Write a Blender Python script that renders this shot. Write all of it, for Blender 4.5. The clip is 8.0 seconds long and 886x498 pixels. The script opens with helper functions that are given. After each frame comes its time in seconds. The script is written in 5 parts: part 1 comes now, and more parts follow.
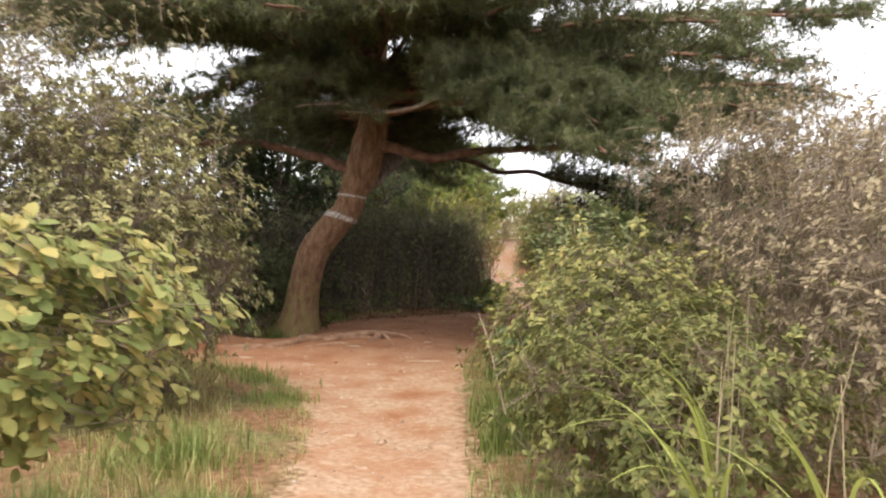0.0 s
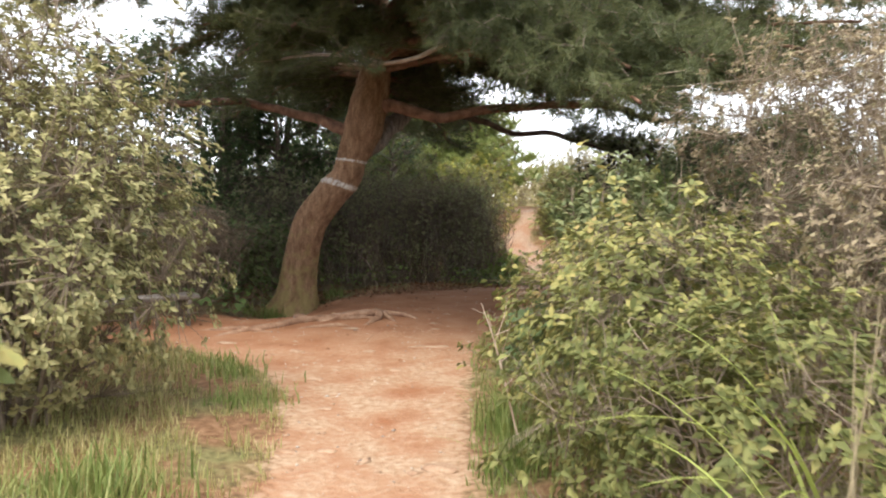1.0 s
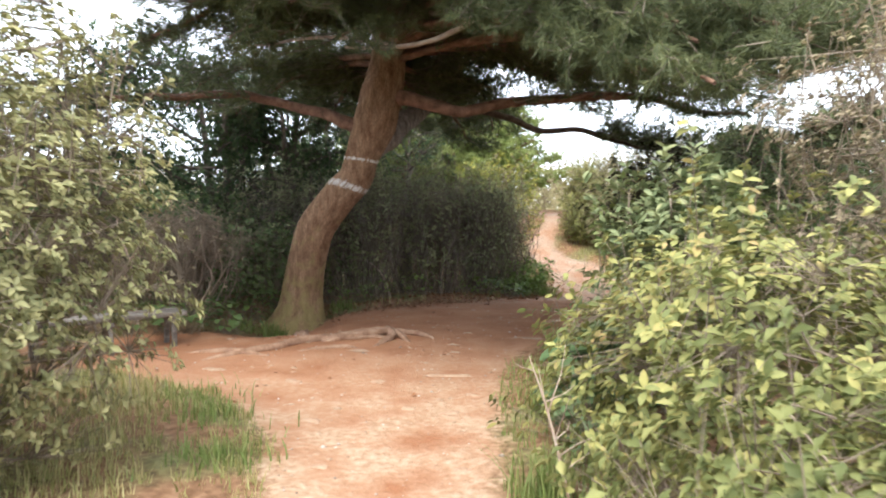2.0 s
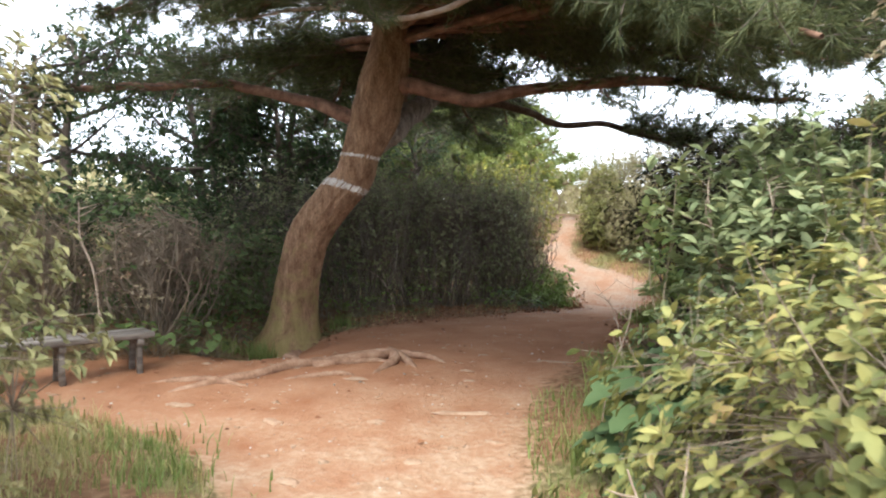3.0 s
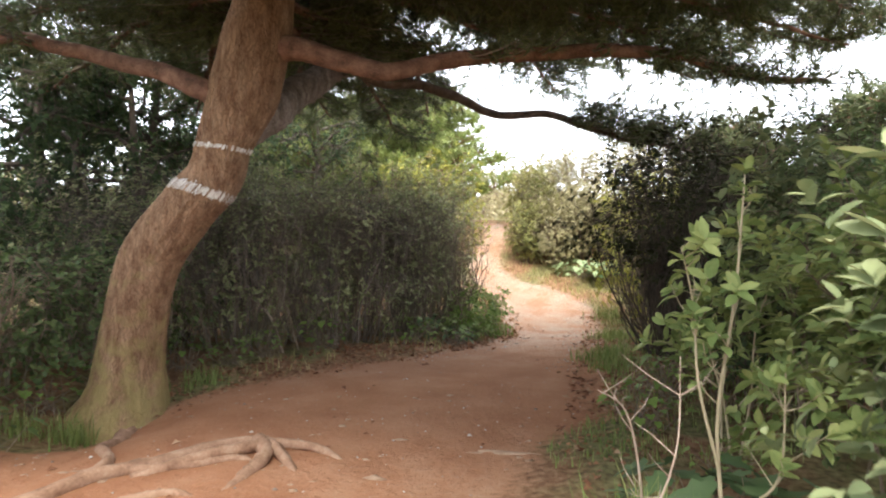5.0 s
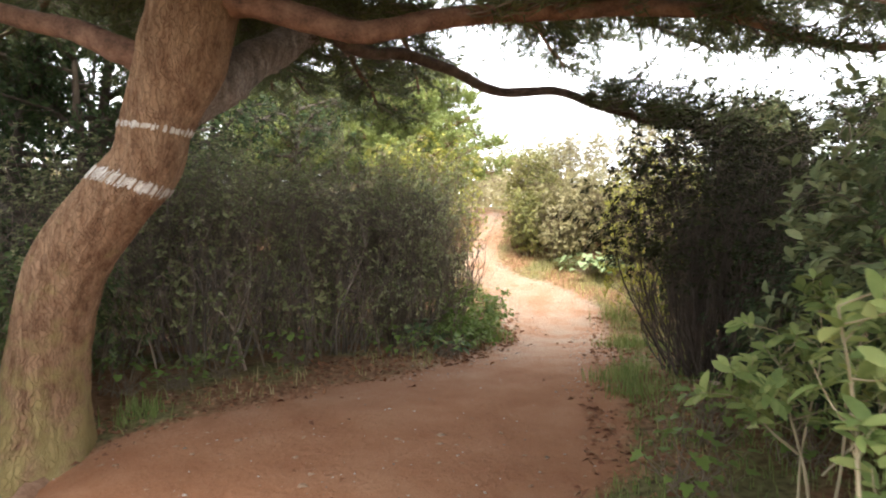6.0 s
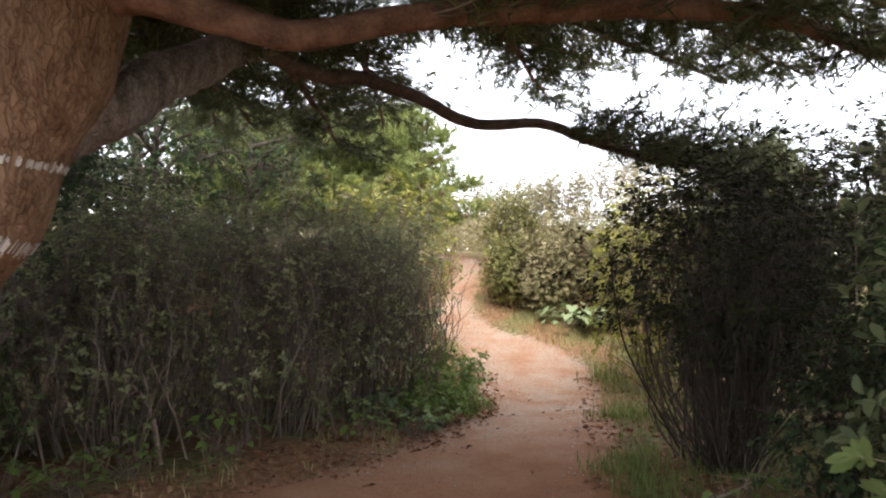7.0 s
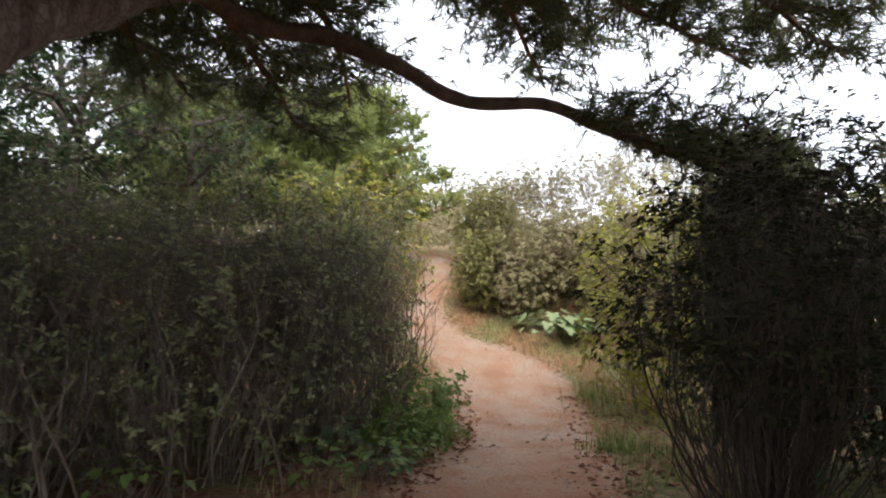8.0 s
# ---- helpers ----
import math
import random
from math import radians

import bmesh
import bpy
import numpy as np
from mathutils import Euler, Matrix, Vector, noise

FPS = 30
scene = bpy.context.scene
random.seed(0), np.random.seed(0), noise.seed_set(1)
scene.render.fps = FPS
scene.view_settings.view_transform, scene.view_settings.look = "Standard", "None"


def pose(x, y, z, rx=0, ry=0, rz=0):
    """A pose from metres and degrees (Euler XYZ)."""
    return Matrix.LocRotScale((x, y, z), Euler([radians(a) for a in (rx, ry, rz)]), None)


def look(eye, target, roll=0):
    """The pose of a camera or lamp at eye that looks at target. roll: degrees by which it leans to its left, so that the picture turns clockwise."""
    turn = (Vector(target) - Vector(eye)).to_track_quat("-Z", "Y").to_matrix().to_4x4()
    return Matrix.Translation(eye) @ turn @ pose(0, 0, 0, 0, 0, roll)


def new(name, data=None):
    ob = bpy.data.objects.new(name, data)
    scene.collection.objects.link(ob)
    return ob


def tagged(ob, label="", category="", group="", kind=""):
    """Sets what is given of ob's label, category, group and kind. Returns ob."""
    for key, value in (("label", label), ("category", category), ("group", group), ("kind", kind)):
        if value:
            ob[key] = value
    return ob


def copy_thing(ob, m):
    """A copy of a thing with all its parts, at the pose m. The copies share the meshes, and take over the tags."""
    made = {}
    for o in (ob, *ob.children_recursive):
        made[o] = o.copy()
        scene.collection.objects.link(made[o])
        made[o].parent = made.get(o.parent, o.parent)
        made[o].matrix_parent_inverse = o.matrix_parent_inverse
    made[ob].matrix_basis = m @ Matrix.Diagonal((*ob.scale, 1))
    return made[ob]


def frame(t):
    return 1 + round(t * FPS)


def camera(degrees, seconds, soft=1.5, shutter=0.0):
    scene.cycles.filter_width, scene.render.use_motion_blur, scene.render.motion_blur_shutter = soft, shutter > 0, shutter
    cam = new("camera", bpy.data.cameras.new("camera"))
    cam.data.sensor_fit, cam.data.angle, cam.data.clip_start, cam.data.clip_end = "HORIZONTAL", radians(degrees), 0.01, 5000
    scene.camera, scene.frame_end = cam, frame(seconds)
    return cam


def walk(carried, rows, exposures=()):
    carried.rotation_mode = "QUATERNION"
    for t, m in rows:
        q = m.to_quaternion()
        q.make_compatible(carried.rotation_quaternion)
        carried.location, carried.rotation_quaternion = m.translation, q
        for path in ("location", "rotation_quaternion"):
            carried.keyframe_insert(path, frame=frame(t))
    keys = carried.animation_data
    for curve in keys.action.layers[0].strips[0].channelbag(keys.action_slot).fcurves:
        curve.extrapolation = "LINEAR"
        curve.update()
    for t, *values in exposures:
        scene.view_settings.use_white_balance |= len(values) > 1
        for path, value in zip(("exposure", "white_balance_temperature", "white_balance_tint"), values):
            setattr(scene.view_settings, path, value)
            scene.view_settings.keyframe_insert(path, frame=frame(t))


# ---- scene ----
cam = camera(64.6, 8.0, 2.0, 0.3)
PATH = [
    (0, (0.456, 1.775, 1.495), (0.339, 3.771, 1.495), 0.7),
    (0.5, (0.479, 2.35, 1.505), (0.355, 4.344, 1.41), 0.6),
    (1, (0.526, 2.896, 1.529), (0.359, 4.887, 1.436), 0.3),
    (1.5, (0.429, 3.472, 1.571), (0.209, 5.458, 1.476), 0.3),
    (1.7, (0.407, 3.694, 1.573), (0.197, 5.681, 1.482), 0.4),
    (3, (0.22, 5.218, 1.552), (-0.017, 7.202, 1.482), 0.1),
    (3.5, (0.109, 5.8, 1.59), (-0.088, 7.79, 1.55), -0.3),
    (4, (0.012, 6.382, 1.636), (-0.147, 8.375, 1.601), -0.4),
    (4.5, (0.036, 6.998, 1.638), (-0.016, 8.997, 1.601), -0.5),
    (5.8, (0.124, 8.567, 1.878), (0.146, 10.564, 1.763), 0.6),
    (6, (0.112, 8.817, 1.854), (0.128, 10.814, 1.739), 0.5),
    (6.5, (0.112, 9.415, 1.894), (0.19, 11.412, 1.812), 1.0),
    (7, (0.203, 10.028, 1.949), (0.288, 12.026, 1.954), 0.4),
    (7.5, (0.212, 10.676, 1.983), (0.304, 12.674, 1.991), 0.3),
    (8, (0.111, 11.263, 2.064), (0.311, 13.253, 2.046), 1.8),
]
EXPOSURES = [(0, 0.85, 6350, 13), (1.0, 1.07, 6080, 10), (1.5, 1.42, 5700, 8), (3.0, 1.32, 5680, 7), (3.5, 1.15, 5820, 7), (4.5, 1.58, 5850, 9), (6.0, 1.85, 6150, 9), (6.5, 1.85, 5950, 13), (7.0, 1.25, 5950, 13), (8, 0.8, 5880, 13)]
walk(cam, [(t, look(eye, target, roll)) for t, eye, target, roll in PATH], EXPOSURES)

# ---------- light ----------
world = bpy.data.worlds.new("overcast_sky")
scene.world = world
world.use_nodes = True
wn, wl = world.node_tree.nodes, world.node_tree.links
sky = wn.new("ShaderNodeTexSky")
sky.sky_type, sky.sun_disc = "NISHITA", False
SUN_UP, SUN_TURN = radians(61), radians(184)
sky.sun_elevation, sky.sun_rotation = SUN_UP, SUN_TURN
cloud = wn.new("ShaderNodeMixRGB")
cloud.inputs[0].default_value = 0.82
cloud.inputs[2].default_value = (9.8, 9.6, 9.3, 1)
wl.new(sky.outputs[0], cloud.inputs[1])
wl.new(cloud.outputs[0], wn["Background"].inputs[0])
wn["Background"].inputs[1].default_value = 0.148

sun = new("sun", bpy.data.lights.new("sun", "SUN"))
sun.data.energy, sun.data.angle, sun.data.color = 2.2, radians(32), (1.0, 0.88, 0.68)
sun_dir = Vector((math.sin(SUN_TURN) * math.cos(SUN_UP), math.cos(SUN_TURN) * math.cos(SUN_UP), math.sin(SUN_UP)))
sun.matrix_world = look(sun_dir * 50, (0, 0, 0))


# ---------- materials ----------
def material(name, colours, rough=0.8, scale=8.0, fine=60.0, bump=0.3, dist=0.01, island=0.0, spec=0.3, stretch=(1, 1, 1), trans=0.0):
    """Noise at two scales over a ramp of colours; island: share of each loose piece's own shade."""
    mat = bpy.data.materials.new(name)
    mat.use_nodes = True
    n, l = mat.node_tree.nodes, mat.node_tree.links
    b = n["Principled BSDF"]
    b.inputs["Roughness"].default_value = rough
    b.inputs["Specular IOR Level"].default_value = spec
    co = n.new("ShaderNodeTexCoord")
    mp = n.new("ShaderNodeMapping")
    mp.inputs["Scale"].default_value = stretch
    l.new(co.outputs["Object"], mp.inputs[0])
    big, small = n.new("ShaderNodeTexNoise"), n.new("ShaderNodeTexNoise")
    for node, sc in ((big, scale), (small, fine)):
        node.inputs["Scale"].default_value, node.inputs["Detail"].default_value = sc, 5
        l.new(mp.outputs[0], node.inputs[0])
    mix = n.new("ShaderNodeMath")
    mix.operation = "MULTIPLY_ADD"
    mix.inputs[1].default_value = 0.35
    half = n.new("ShaderNodeMath")
    half.operation = "MULTIPLY"
    half.inputs[1].default_value = 0.65
    l.new(big.outputs[0], half.inputs[0])
    l.new(small.outputs[0], mix.inputs[0])
    l.new(half.outputs[0], mix.inputs[2])
    fac = mix.outputs[0]
    spread = n.new("ShaderNodeMapRange")
    spread.inputs[1].default_value, spread.inputs[2].default_value = 0.3, 0.7
    l.new(fac, spread.inputs[0])
    fac = spread.outputs[0]
    if island:
        geo = n.new("ShaderNodeNewGeometry")
        m2 = n.new("ShaderNodeMixRGB")
        m2.inputs[0].default_value = island
        l.new(fac, m2.inputs[1])
        l.new(geo.outputs["Random Per Island"], m2.inputs[2])
        fac = m2.outputs[0]
    ramp = n.new("ShaderNodeValToRGB")
    el = ramp.color_ramp.elements
    while len(el) < len(colours):
        el.new(0.5)
    for k, c in enumerate(colours):
        el[k].position, el[k].color = k / (len(colours) - 1), (*c, 1)
    l.new(fac, ramp.inputs[0])
    l.new(ramp.outputs[0], b.inputs["Base Color"])
    if bump:
        bp = n.new("ShaderNodeBump")
        bp.inputs["Strength"].default_value, bp.inputs["Distance"].default_value = bump, dist
        l.new(mix.outputs[0], bp.inputs["Height"])
        l.new(bp.outputs[0], b.inputs["Normal"])
    if trans:
        tr = n.new("ShaderNodeBsdfTranslucent")
        l.new(ramp.outputs[0], tr.inputs[0])
        ms = n.new("ShaderNodeMixShader")
        ms.inputs[0].default_value = trans
        l.new(b.outputs[0], ms.inputs[1])
        l.new(tr.outputs[0], ms.inputs[2])
        l.new(ms.outputs[0], n["Material Output"].inputs[0])
    return mat


def leafy(name, colours, trans=0.3, rough=0.55, spec=0.35):
    return material(name, colours, rough, 1.3, 40, 0.0, island=0.6, spec=spec, trans=trans)


def bark_material(name, colours, plate=34.0, stretch=0.13, depth=0.022):
    """Bark in long flaky plates: dark cracks between them, each plate a shade of its own."""
    mat = material(name, colours, 0.92, 14, 90, 0.0, spec=0.12, stretch=(1, 1, 0.3))
    n, l = mat.node_tree.nodes, mat.node_tree.links
    b = n["Principled BSDF"]
    old = b.inputs["Base Color"].links[0].from_socket
    co, mp, warp, mixv = n.new("ShaderNodeTexCoord"), n.new("ShaderNodeMapping"), n.new("ShaderNodeTexNoise"), n.new("ShaderNodeMixRGB")
    warp.inputs["Scale"].default_value, warp.inputs["Detail"].default_value = 9, 5
    mixv.blend_type, mixv.inputs[0].default_value = "ADD", 0.12
    l.new(co.outputs["Object"], warp.inputs[0])
    l.new(co.outputs["Object"], mixv.inputs[1])
    l.new(warp.outputs["Color"], mixv.inputs[2])
    l.new(mixv.outputs[0], mp.inputs[0])
    mp.inputs["Scale"].default_value = (1, 1, stretch)
    cell, shade = n.new("ShaderNodeTexVoronoi"), n.new("ShaderNodeTexVoronoi")
    cell.feature = "DISTANCE_TO_EDGE"
    for v in (cell, shade):
        v.inputs["Scale"].default_value = plate
        l.new(mp.outputs[0], v.inputs["Vector"])
    gap = n.new("ShaderNodeMapRange")
    gap.inputs[1].default_value, gap.inputs[2].default_value, gap.inputs[3].default_value = 0.0, 0.12, 0.6
    l.new(cell.outputs["Distance"], gap.inputs[0])
    own = n.new("ShaderNodeMapRange")
    own.inputs[3].default_value, own.inputs[4].default_value = 0.82, 1.14
    l.new(shade.outputs["Color"], own.inputs[0])
    both = n.new("ShaderNodeMath")
    both.operation = "MULTIPLY"
    l.new(gap.outputs[0], both.inputs[0])
    l.new(own.outputs[0], both.inputs[1])
    mul = n.new("ShaderNodeMixRGB")
    mul.blend_type, mul.inputs[0].default_value = "MULTIPLY", 0.75
    l.new(old, mul.inputs[1])
    l.new(both.outputs[0], mul.inputs[2])
    l.new(mul.outputs[0], b.inputs["Base Color"])
    fine = n.new("ShaderNodeTexNoise")
    fine.inputs["Scale"].default_value, fine.inputs["Detail"].default_value = 60, 5
    l.new(mp.outputs[0], fine.inputs[0])
    high = n.new("ShaderNodeMath")
    high.operation = "MULTIPLY_ADD"
    high.inputs[1].default_value = 0.5
    l.new(fine.outputs[0], high.inputs[0])
    l.new(both.outputs[0], high.inputs[2])
    bp = n.new("ShaderNodeBump")
    bp.inputs["Strength"].default_value, bp.inputs["Distance"].default_value = 0.9, depth
    l.new(high.outputs[0], bp.inputs["Height"])
    l.new(bp.outputs[0], b.inputs["Normal"])
    return mat


M_BARK = bark_material("pine_bark", [(0.14, 0.078, 0.046), (0.25, 0.145, 0.086), (0.35, 0.215, 0.13), (0.44, 0.29, 0.185)])


def add_moss_and_light(mat, top):
    """Yellow-brown moss that thins out upwards from the foot, broken by noise; its tan also paints light onto the lower
    trunk.
    """
    n, l = mat.node_tree.nodes, mat.node_tree.links
    b = n["Principled BSDF"]
    old = b.inputs["Base Color"].links[0].from_socket
    co, sep = n.new("ShaderNodeTexCoord"), n.new("ShaderNodeSeparateXYZ")
    nz = n.new("ShaderNodeTexNoise")
    nz.inputs["Scale"].default_value, nz.inputs["Detail"].default_value = 7, 6
    l.new(co.outputs["Object"], sep.inputs[0])
    l.new(co.outputs["Object"], nz.inputs[0])
    fall = n.new("ShaderNodeMapRange")
    fall.inputs[1].default_value, fall.inputs[2].default_value, fall.inputs[3].default_value, fall.inputs[4].default_value = 0.0, top, 0.75, 0.25
    l.new(sep.outputs[2], fall.inputs[0])
    cut = n.new("ShaderNodeMath")
    cut.operation = "SUBTRACT"
    l.new(fall.outputs[0], cut.inputs[0])
    l.new(nz.outputs[0], cut.inputs[1])
    gain = n.new("ShaderNodeMapRange")
    gain.inputs[1].default_value, gain.inputs[2].default_value, gain.inputs[4].default_value = 0.0, 0.25, 0.7
    l.new(cut.outputs[0], gain.inputs[0])
    m = n.new("ShaderNodeMixRGB")
    m.inputs[2].default_value = (0.33, 0.27, 0.11, 1)
    l.new(gain.outputs[0], m.inputs[0])
    l.new(old, m.inputs[1])
    l.new(m.outputs[0], b.inputs["Base Color"])


add_moss_and_light(M_BARK, 2.1)
M_LIMB = material("limb_bark", [(0.07, 0.04, 0.03), (0.2, 0.11, 0.075), (0.32, 0.19, 0.13)], 0.9, 9, 60, 0.7, 0.01)
M_DARKLIMB = material("dark_limb_bark", [(0.045, 0.03, 0.025), (0.12, 0.08, 0.06), (0.21, 0.145, 0.11)], 0.9, 9, 60, 0.8, 0.012)
M_DEAD = material("dead_branch", [(0.25, 0.17, 0.12), (0.42, 0.32, 0.25), (0.5, 0.42, 0.35)], 0.9, 9, 60, 0.5, 0.006)
M_GREYLIMB = bark_material("grey_limb_bark", [(0.12, 0.09, 0.073), (0.28, 0.22, 0.18), (0.42, 0.35, 0.3)], 24.0, 0.7, 0.02)
M_STEM = material("shrub_stem", [(0.1, 0.075, 0.055), (0.22, 0.17, 0.125), (0.33, 0.27, 0.2)], 0.9, 6, 50, 0.3, 0.003, island=0.5)
M_DARKSTEM = material("dark_stem", [(0.06, 0.048, 0.038), (0.15, 0.12, 0.095), (0.33, 0.27, 0.21)], 0.9, 6, 50, 0.3, 0.003, island=0.5)
# stem colour darkened to paint in the shade under trees
M_SHADESTEM = material("shade_painted_stem", [(0.034, 0.026, 0.022), (0.08, 0.062, 0.05), (0.16, 0.13, 0.1)], 0.9, 6, 50, 0.3, 0.003, island=0.5)
M_HEDGECANE = material("hedge_canes", [(0.09, 0.072, 0.058), (0.2, 0.165, 0.135), (0.36, 0.3, 0.24)], 0.9, 6, 50, 0.3, 0.003, island=0.7)
M_PALESTEM = material("pale_stem", [(0.3, 0.24, 0.15), (0.45, 0.38, 0.25)], 0.85, 6, 50, 0.3, 0.003, island=0.5)
M_PAINT = material("white_paint", [(0.33, 0.24, 0.19), (0.62, 0.57, 0.51), (0.78, 0.75, 0.71)], 0.85, 14, 60, 0.6, 0.006)
M_WOOD = material("weathered_wood", [(0.07, 0.058, 0.05), (0.19, 0.165, 0.145), (0.33, 0.3, 0.265)], 0.95, 6, 40, 1.0, 0.012, spec=0.15, stretch=(0.2, 3, 3))
M_ROOT = material("root_bark", [(0.17, 0.092, 0.056), (0.31, 0.185, 0.12), (0.43, 0.29, 0.2)], 0.9, 8, 50, 0.6, 0.008)
M_STONE = material("pale_stone", [(0.27, 0.16, 0.1), (0.37, 0.245, 0.165), (0.46, 0.345, 0.25)], 0.9, 6, 50, 0.5, 0.006)
M_PEBBLE = material("pebbles", [(0.16, 0.12, 0.1), (0.36, 0.29, 0.24), (0.56, 0.5, 0.45)], 0.9, 6, 50, 0.3, 0.003, island=0.9)
M_LITTER = material("leaf_litter", [(0.11, 0.05, 0.03), (0.25, 0.115, 0.06), (0.34, 0.17, 0.09), (0.4, 0.28, 0.18)], 0.9, 3, 40, 0.2, 0.003, island=0.85)
M_NEEDLE = leafy("pine_needles", [(0.042, 0.054, 0.025), (0.105, 0.124, 0.05), (0.235, 0.235, 0.095)], 0.2)
# light green needles with sunlight put into the colour
M_NEEDLE_LIT = leafy("sunlit_pine_needles", [(0.14, 0.18, 0.05), (0.27, 0.32, 0.1), (0.4, 0.43, 0.16)], 0.35)
M_AZALEA = leafy("azalea_leaves", [(0.06, 0.075, 0.022), (0.135, 0.15, 0.048), (0.235, 0.235, 0.08), (0.36, 0.3, 0.115)], 0.28, 0.6, 0.25)
M_AZALEA_Y = leafy("yellowing_leaves", [(0.06, 0.075, 0.025), (0.14, 0.155, 0.05), (0.25, 0.25, 0.085), (0.36, 0.33, 0.11), (0.34, 0.2, 0.1)], 0.28, 0.6, 0.25)
M_GREYLEAF = leafy("dusty_leaves", [(0.135, 0.138, 0.062), (0.26, 0.252, 0.115), (0.38, 0.352, 0.165), (0.46, 0.405, 0.21)], 0.28, 0.6, 0.25)
M_YELLOW = leafy("yellow_leaves", [(0.17, 0.2, 0.04), (0.3, 0.31, 0.06), (0.42, 0.4, 0.08), (0.47, 0.38, 0.1)], 0.35)
M_MIDLEAF = leafy("mid_green_leaves", [(0.05, 0.085, 0.03), (0.1, 0.145, 0.045), (0.18, 0.21, 0.075)], 0.25)
M_BROAD = leafy("broad_leaves", [(0.1, 0.135, 0.045), (0.2, 0.23, 0.075), (0.305, 0.3, 0.105), (0.42, 0.34, 0.12), (0.4, 0.19, 0.105)], 0.3, 0.6, 0.25)
M_PALELEAF = leafy("pale_green_leaves", [(0.085, 0.115, 0.055), (0.165, 0.2, 0.095), (0.265, 0.295, 0.145), (0.39, 0.37, 0.18)], 0.26, 0.6, 0.25)
# leaf green darkened in the colour for backlit trees and shaded bushes
M_DIMLEAF = leafy("shade_toned_leaves", [(0.03, 0.05, 0.026), (0.058, 0.088, 0.038), (0.105, 0.145, 0.055)], 0.15, 0.7, 0.15)
M_HEDGELEAF = leafy("hedge_leaves", [(0.1, 0.12, 0.06), (0.21, 0.235, 0.105), (0.34, 0.36, 0.17), (0.39, 0.33, 0.2)], 0.3)
# near-black leaf colour that stands in for shade under the pine
M_SHADELEAF = leafy("shade_painted_leaves", [(0.024, 0.026, 0.015), (0.044, 0.048, 0.024), (0.085, 0.085, 0.038)], 0.1, 0.85, 0.05)
M_LOBED = leafy("lobed_leaves", [(0.055, 0.09, 0.04), (0.095, 0.145, 0.06), (0.155, 0.205, 0.09)], 0.22, 0.6, 0.25)
M_FRESH = leafy("fresh_green_leaves", [(0.09, 0.15, 0.035), (0.18, 0.26, 0.06), (0.29, 0.36, 0.1)], 0.35)
M_BANKLEAF = leafy("pale_bank_leaves", [(0.15, 0.21, 0.1), (0.27, 0.34, 0.17), (0.38, 0.43, 0.25)], 0.3)
M_SAPLEAF = leafy("sapling_leaves", [(0.11, 0.16, 0.05), (0.2, 0.26, 0.085), (0.31, 0.355, 0.125), (0.42, 0.41, 0.16)], 0.34, 0.6, 0.25)
M_SEEDY = leafy("seed_heads", [(0.2, 0.17, 0.1), (0.33, 0.29, 0.17), (0.44, 0.4, 0.24), (0.37, 0.4, 0.18)], 0.3)
M_DRY = leafy("dry_brush", [(0.17, 0.125, 0.085), (0.29, 0.225, 0.145), (0.39, 0.32, 0.2), (0.33, 0.33, 0.15)], 0.25)
M_OCHRE = leafy("ochre_brush", [(0.2, 0.18, 0.085), (0.3, 0.27, 0.135), (0.39, 0.35, 0.19), (0.34, 0.27, 0.165)], 0.3)
M_GRASS = leafy("grass", [(0.16, 0.18, 0.055), (0.29, 0.29, 0.1), (0.44, 0.38, 0.17), (0.55, 0.44, 0.25)], 0.3)
M_GREENGRASS = leafy("green_grass", [(0.085, 0.13, 0.03), (0.16, 0.215, 0.055), (0.26, 0.3, 0.095), (0.38, 0.34, 0.16)], 0.3)
M_REED = leafy("reed_blades", [(0.24, 0.31, 0.07), (0.36, 0.42, 0.1), (0.45, 0.46, 0.2)], 0.35)
M_STEEL = material("galvanised_steel", [(0.3, 0.31, 0.33), (0.42, 0.43, 0.45)], 0.6, 1, 5, 0)


# ---------- mesh helpers ----------
def raw_mesh(name, v, f):
    """A mesh from arrays: v (n, 3), f (m, k) with one k for all faces."""
    v, f = np.asarray(v, np.float32), np.asarray(f, np.int32)
    me = bpy.data.meshes.new(name)
    k = f.shape[1]
    me.vertices.add(len(v))
    me.vertices.foreach_set("co", v.ravel())
    me.loops.add(f.size)
    me.loops.foreach_set("vertex_index", f.ravel())
    me.polygons.add(len(f))
    me.polygons.foreach_set("loop_start", np.arange(0, f.size, k, dtype=np.int32))
    me.polygons.foreach_set("loop_total", np.full(len(f), k, np.int32))
    me.update(calc_edges=True)
    return me


class Heap:
    """Gathers pieces of one mesh."""

    def __init__(self):
        self.v, self.f, self.n = [], [], 0

    def add(self, v, f):
        self.v.append(np.asarray(v))
        self.f.append(np.asarray(f) + self.n)
        self.n += len(v)

    def mesh(self, name):
        return raw_mesh(name, np.concatenate(self.v), np.concatenate(self.f))


def part(name, me, mat, parent=None, label="", smooth=False):
    if isinstance(me, Heap):
        me = me.mesh(name)
    me.materials.clear()
    me.materials.append(mat)
    if smooth:
        me.polygons.foreach_set("use_smooth", np.ones(len(me.polygons), bool))
    ob = new(name, me)
    ob.parent = parent
    if label:
        tagged(ob, label)
    return ob


def thing(name, m, label, category, group="", kind=""):
    ob = new(name)
    ob.empty_display_size = 0.1
    ob.matrix_basis = m
    return tagged(ob, label, category, group, kind)


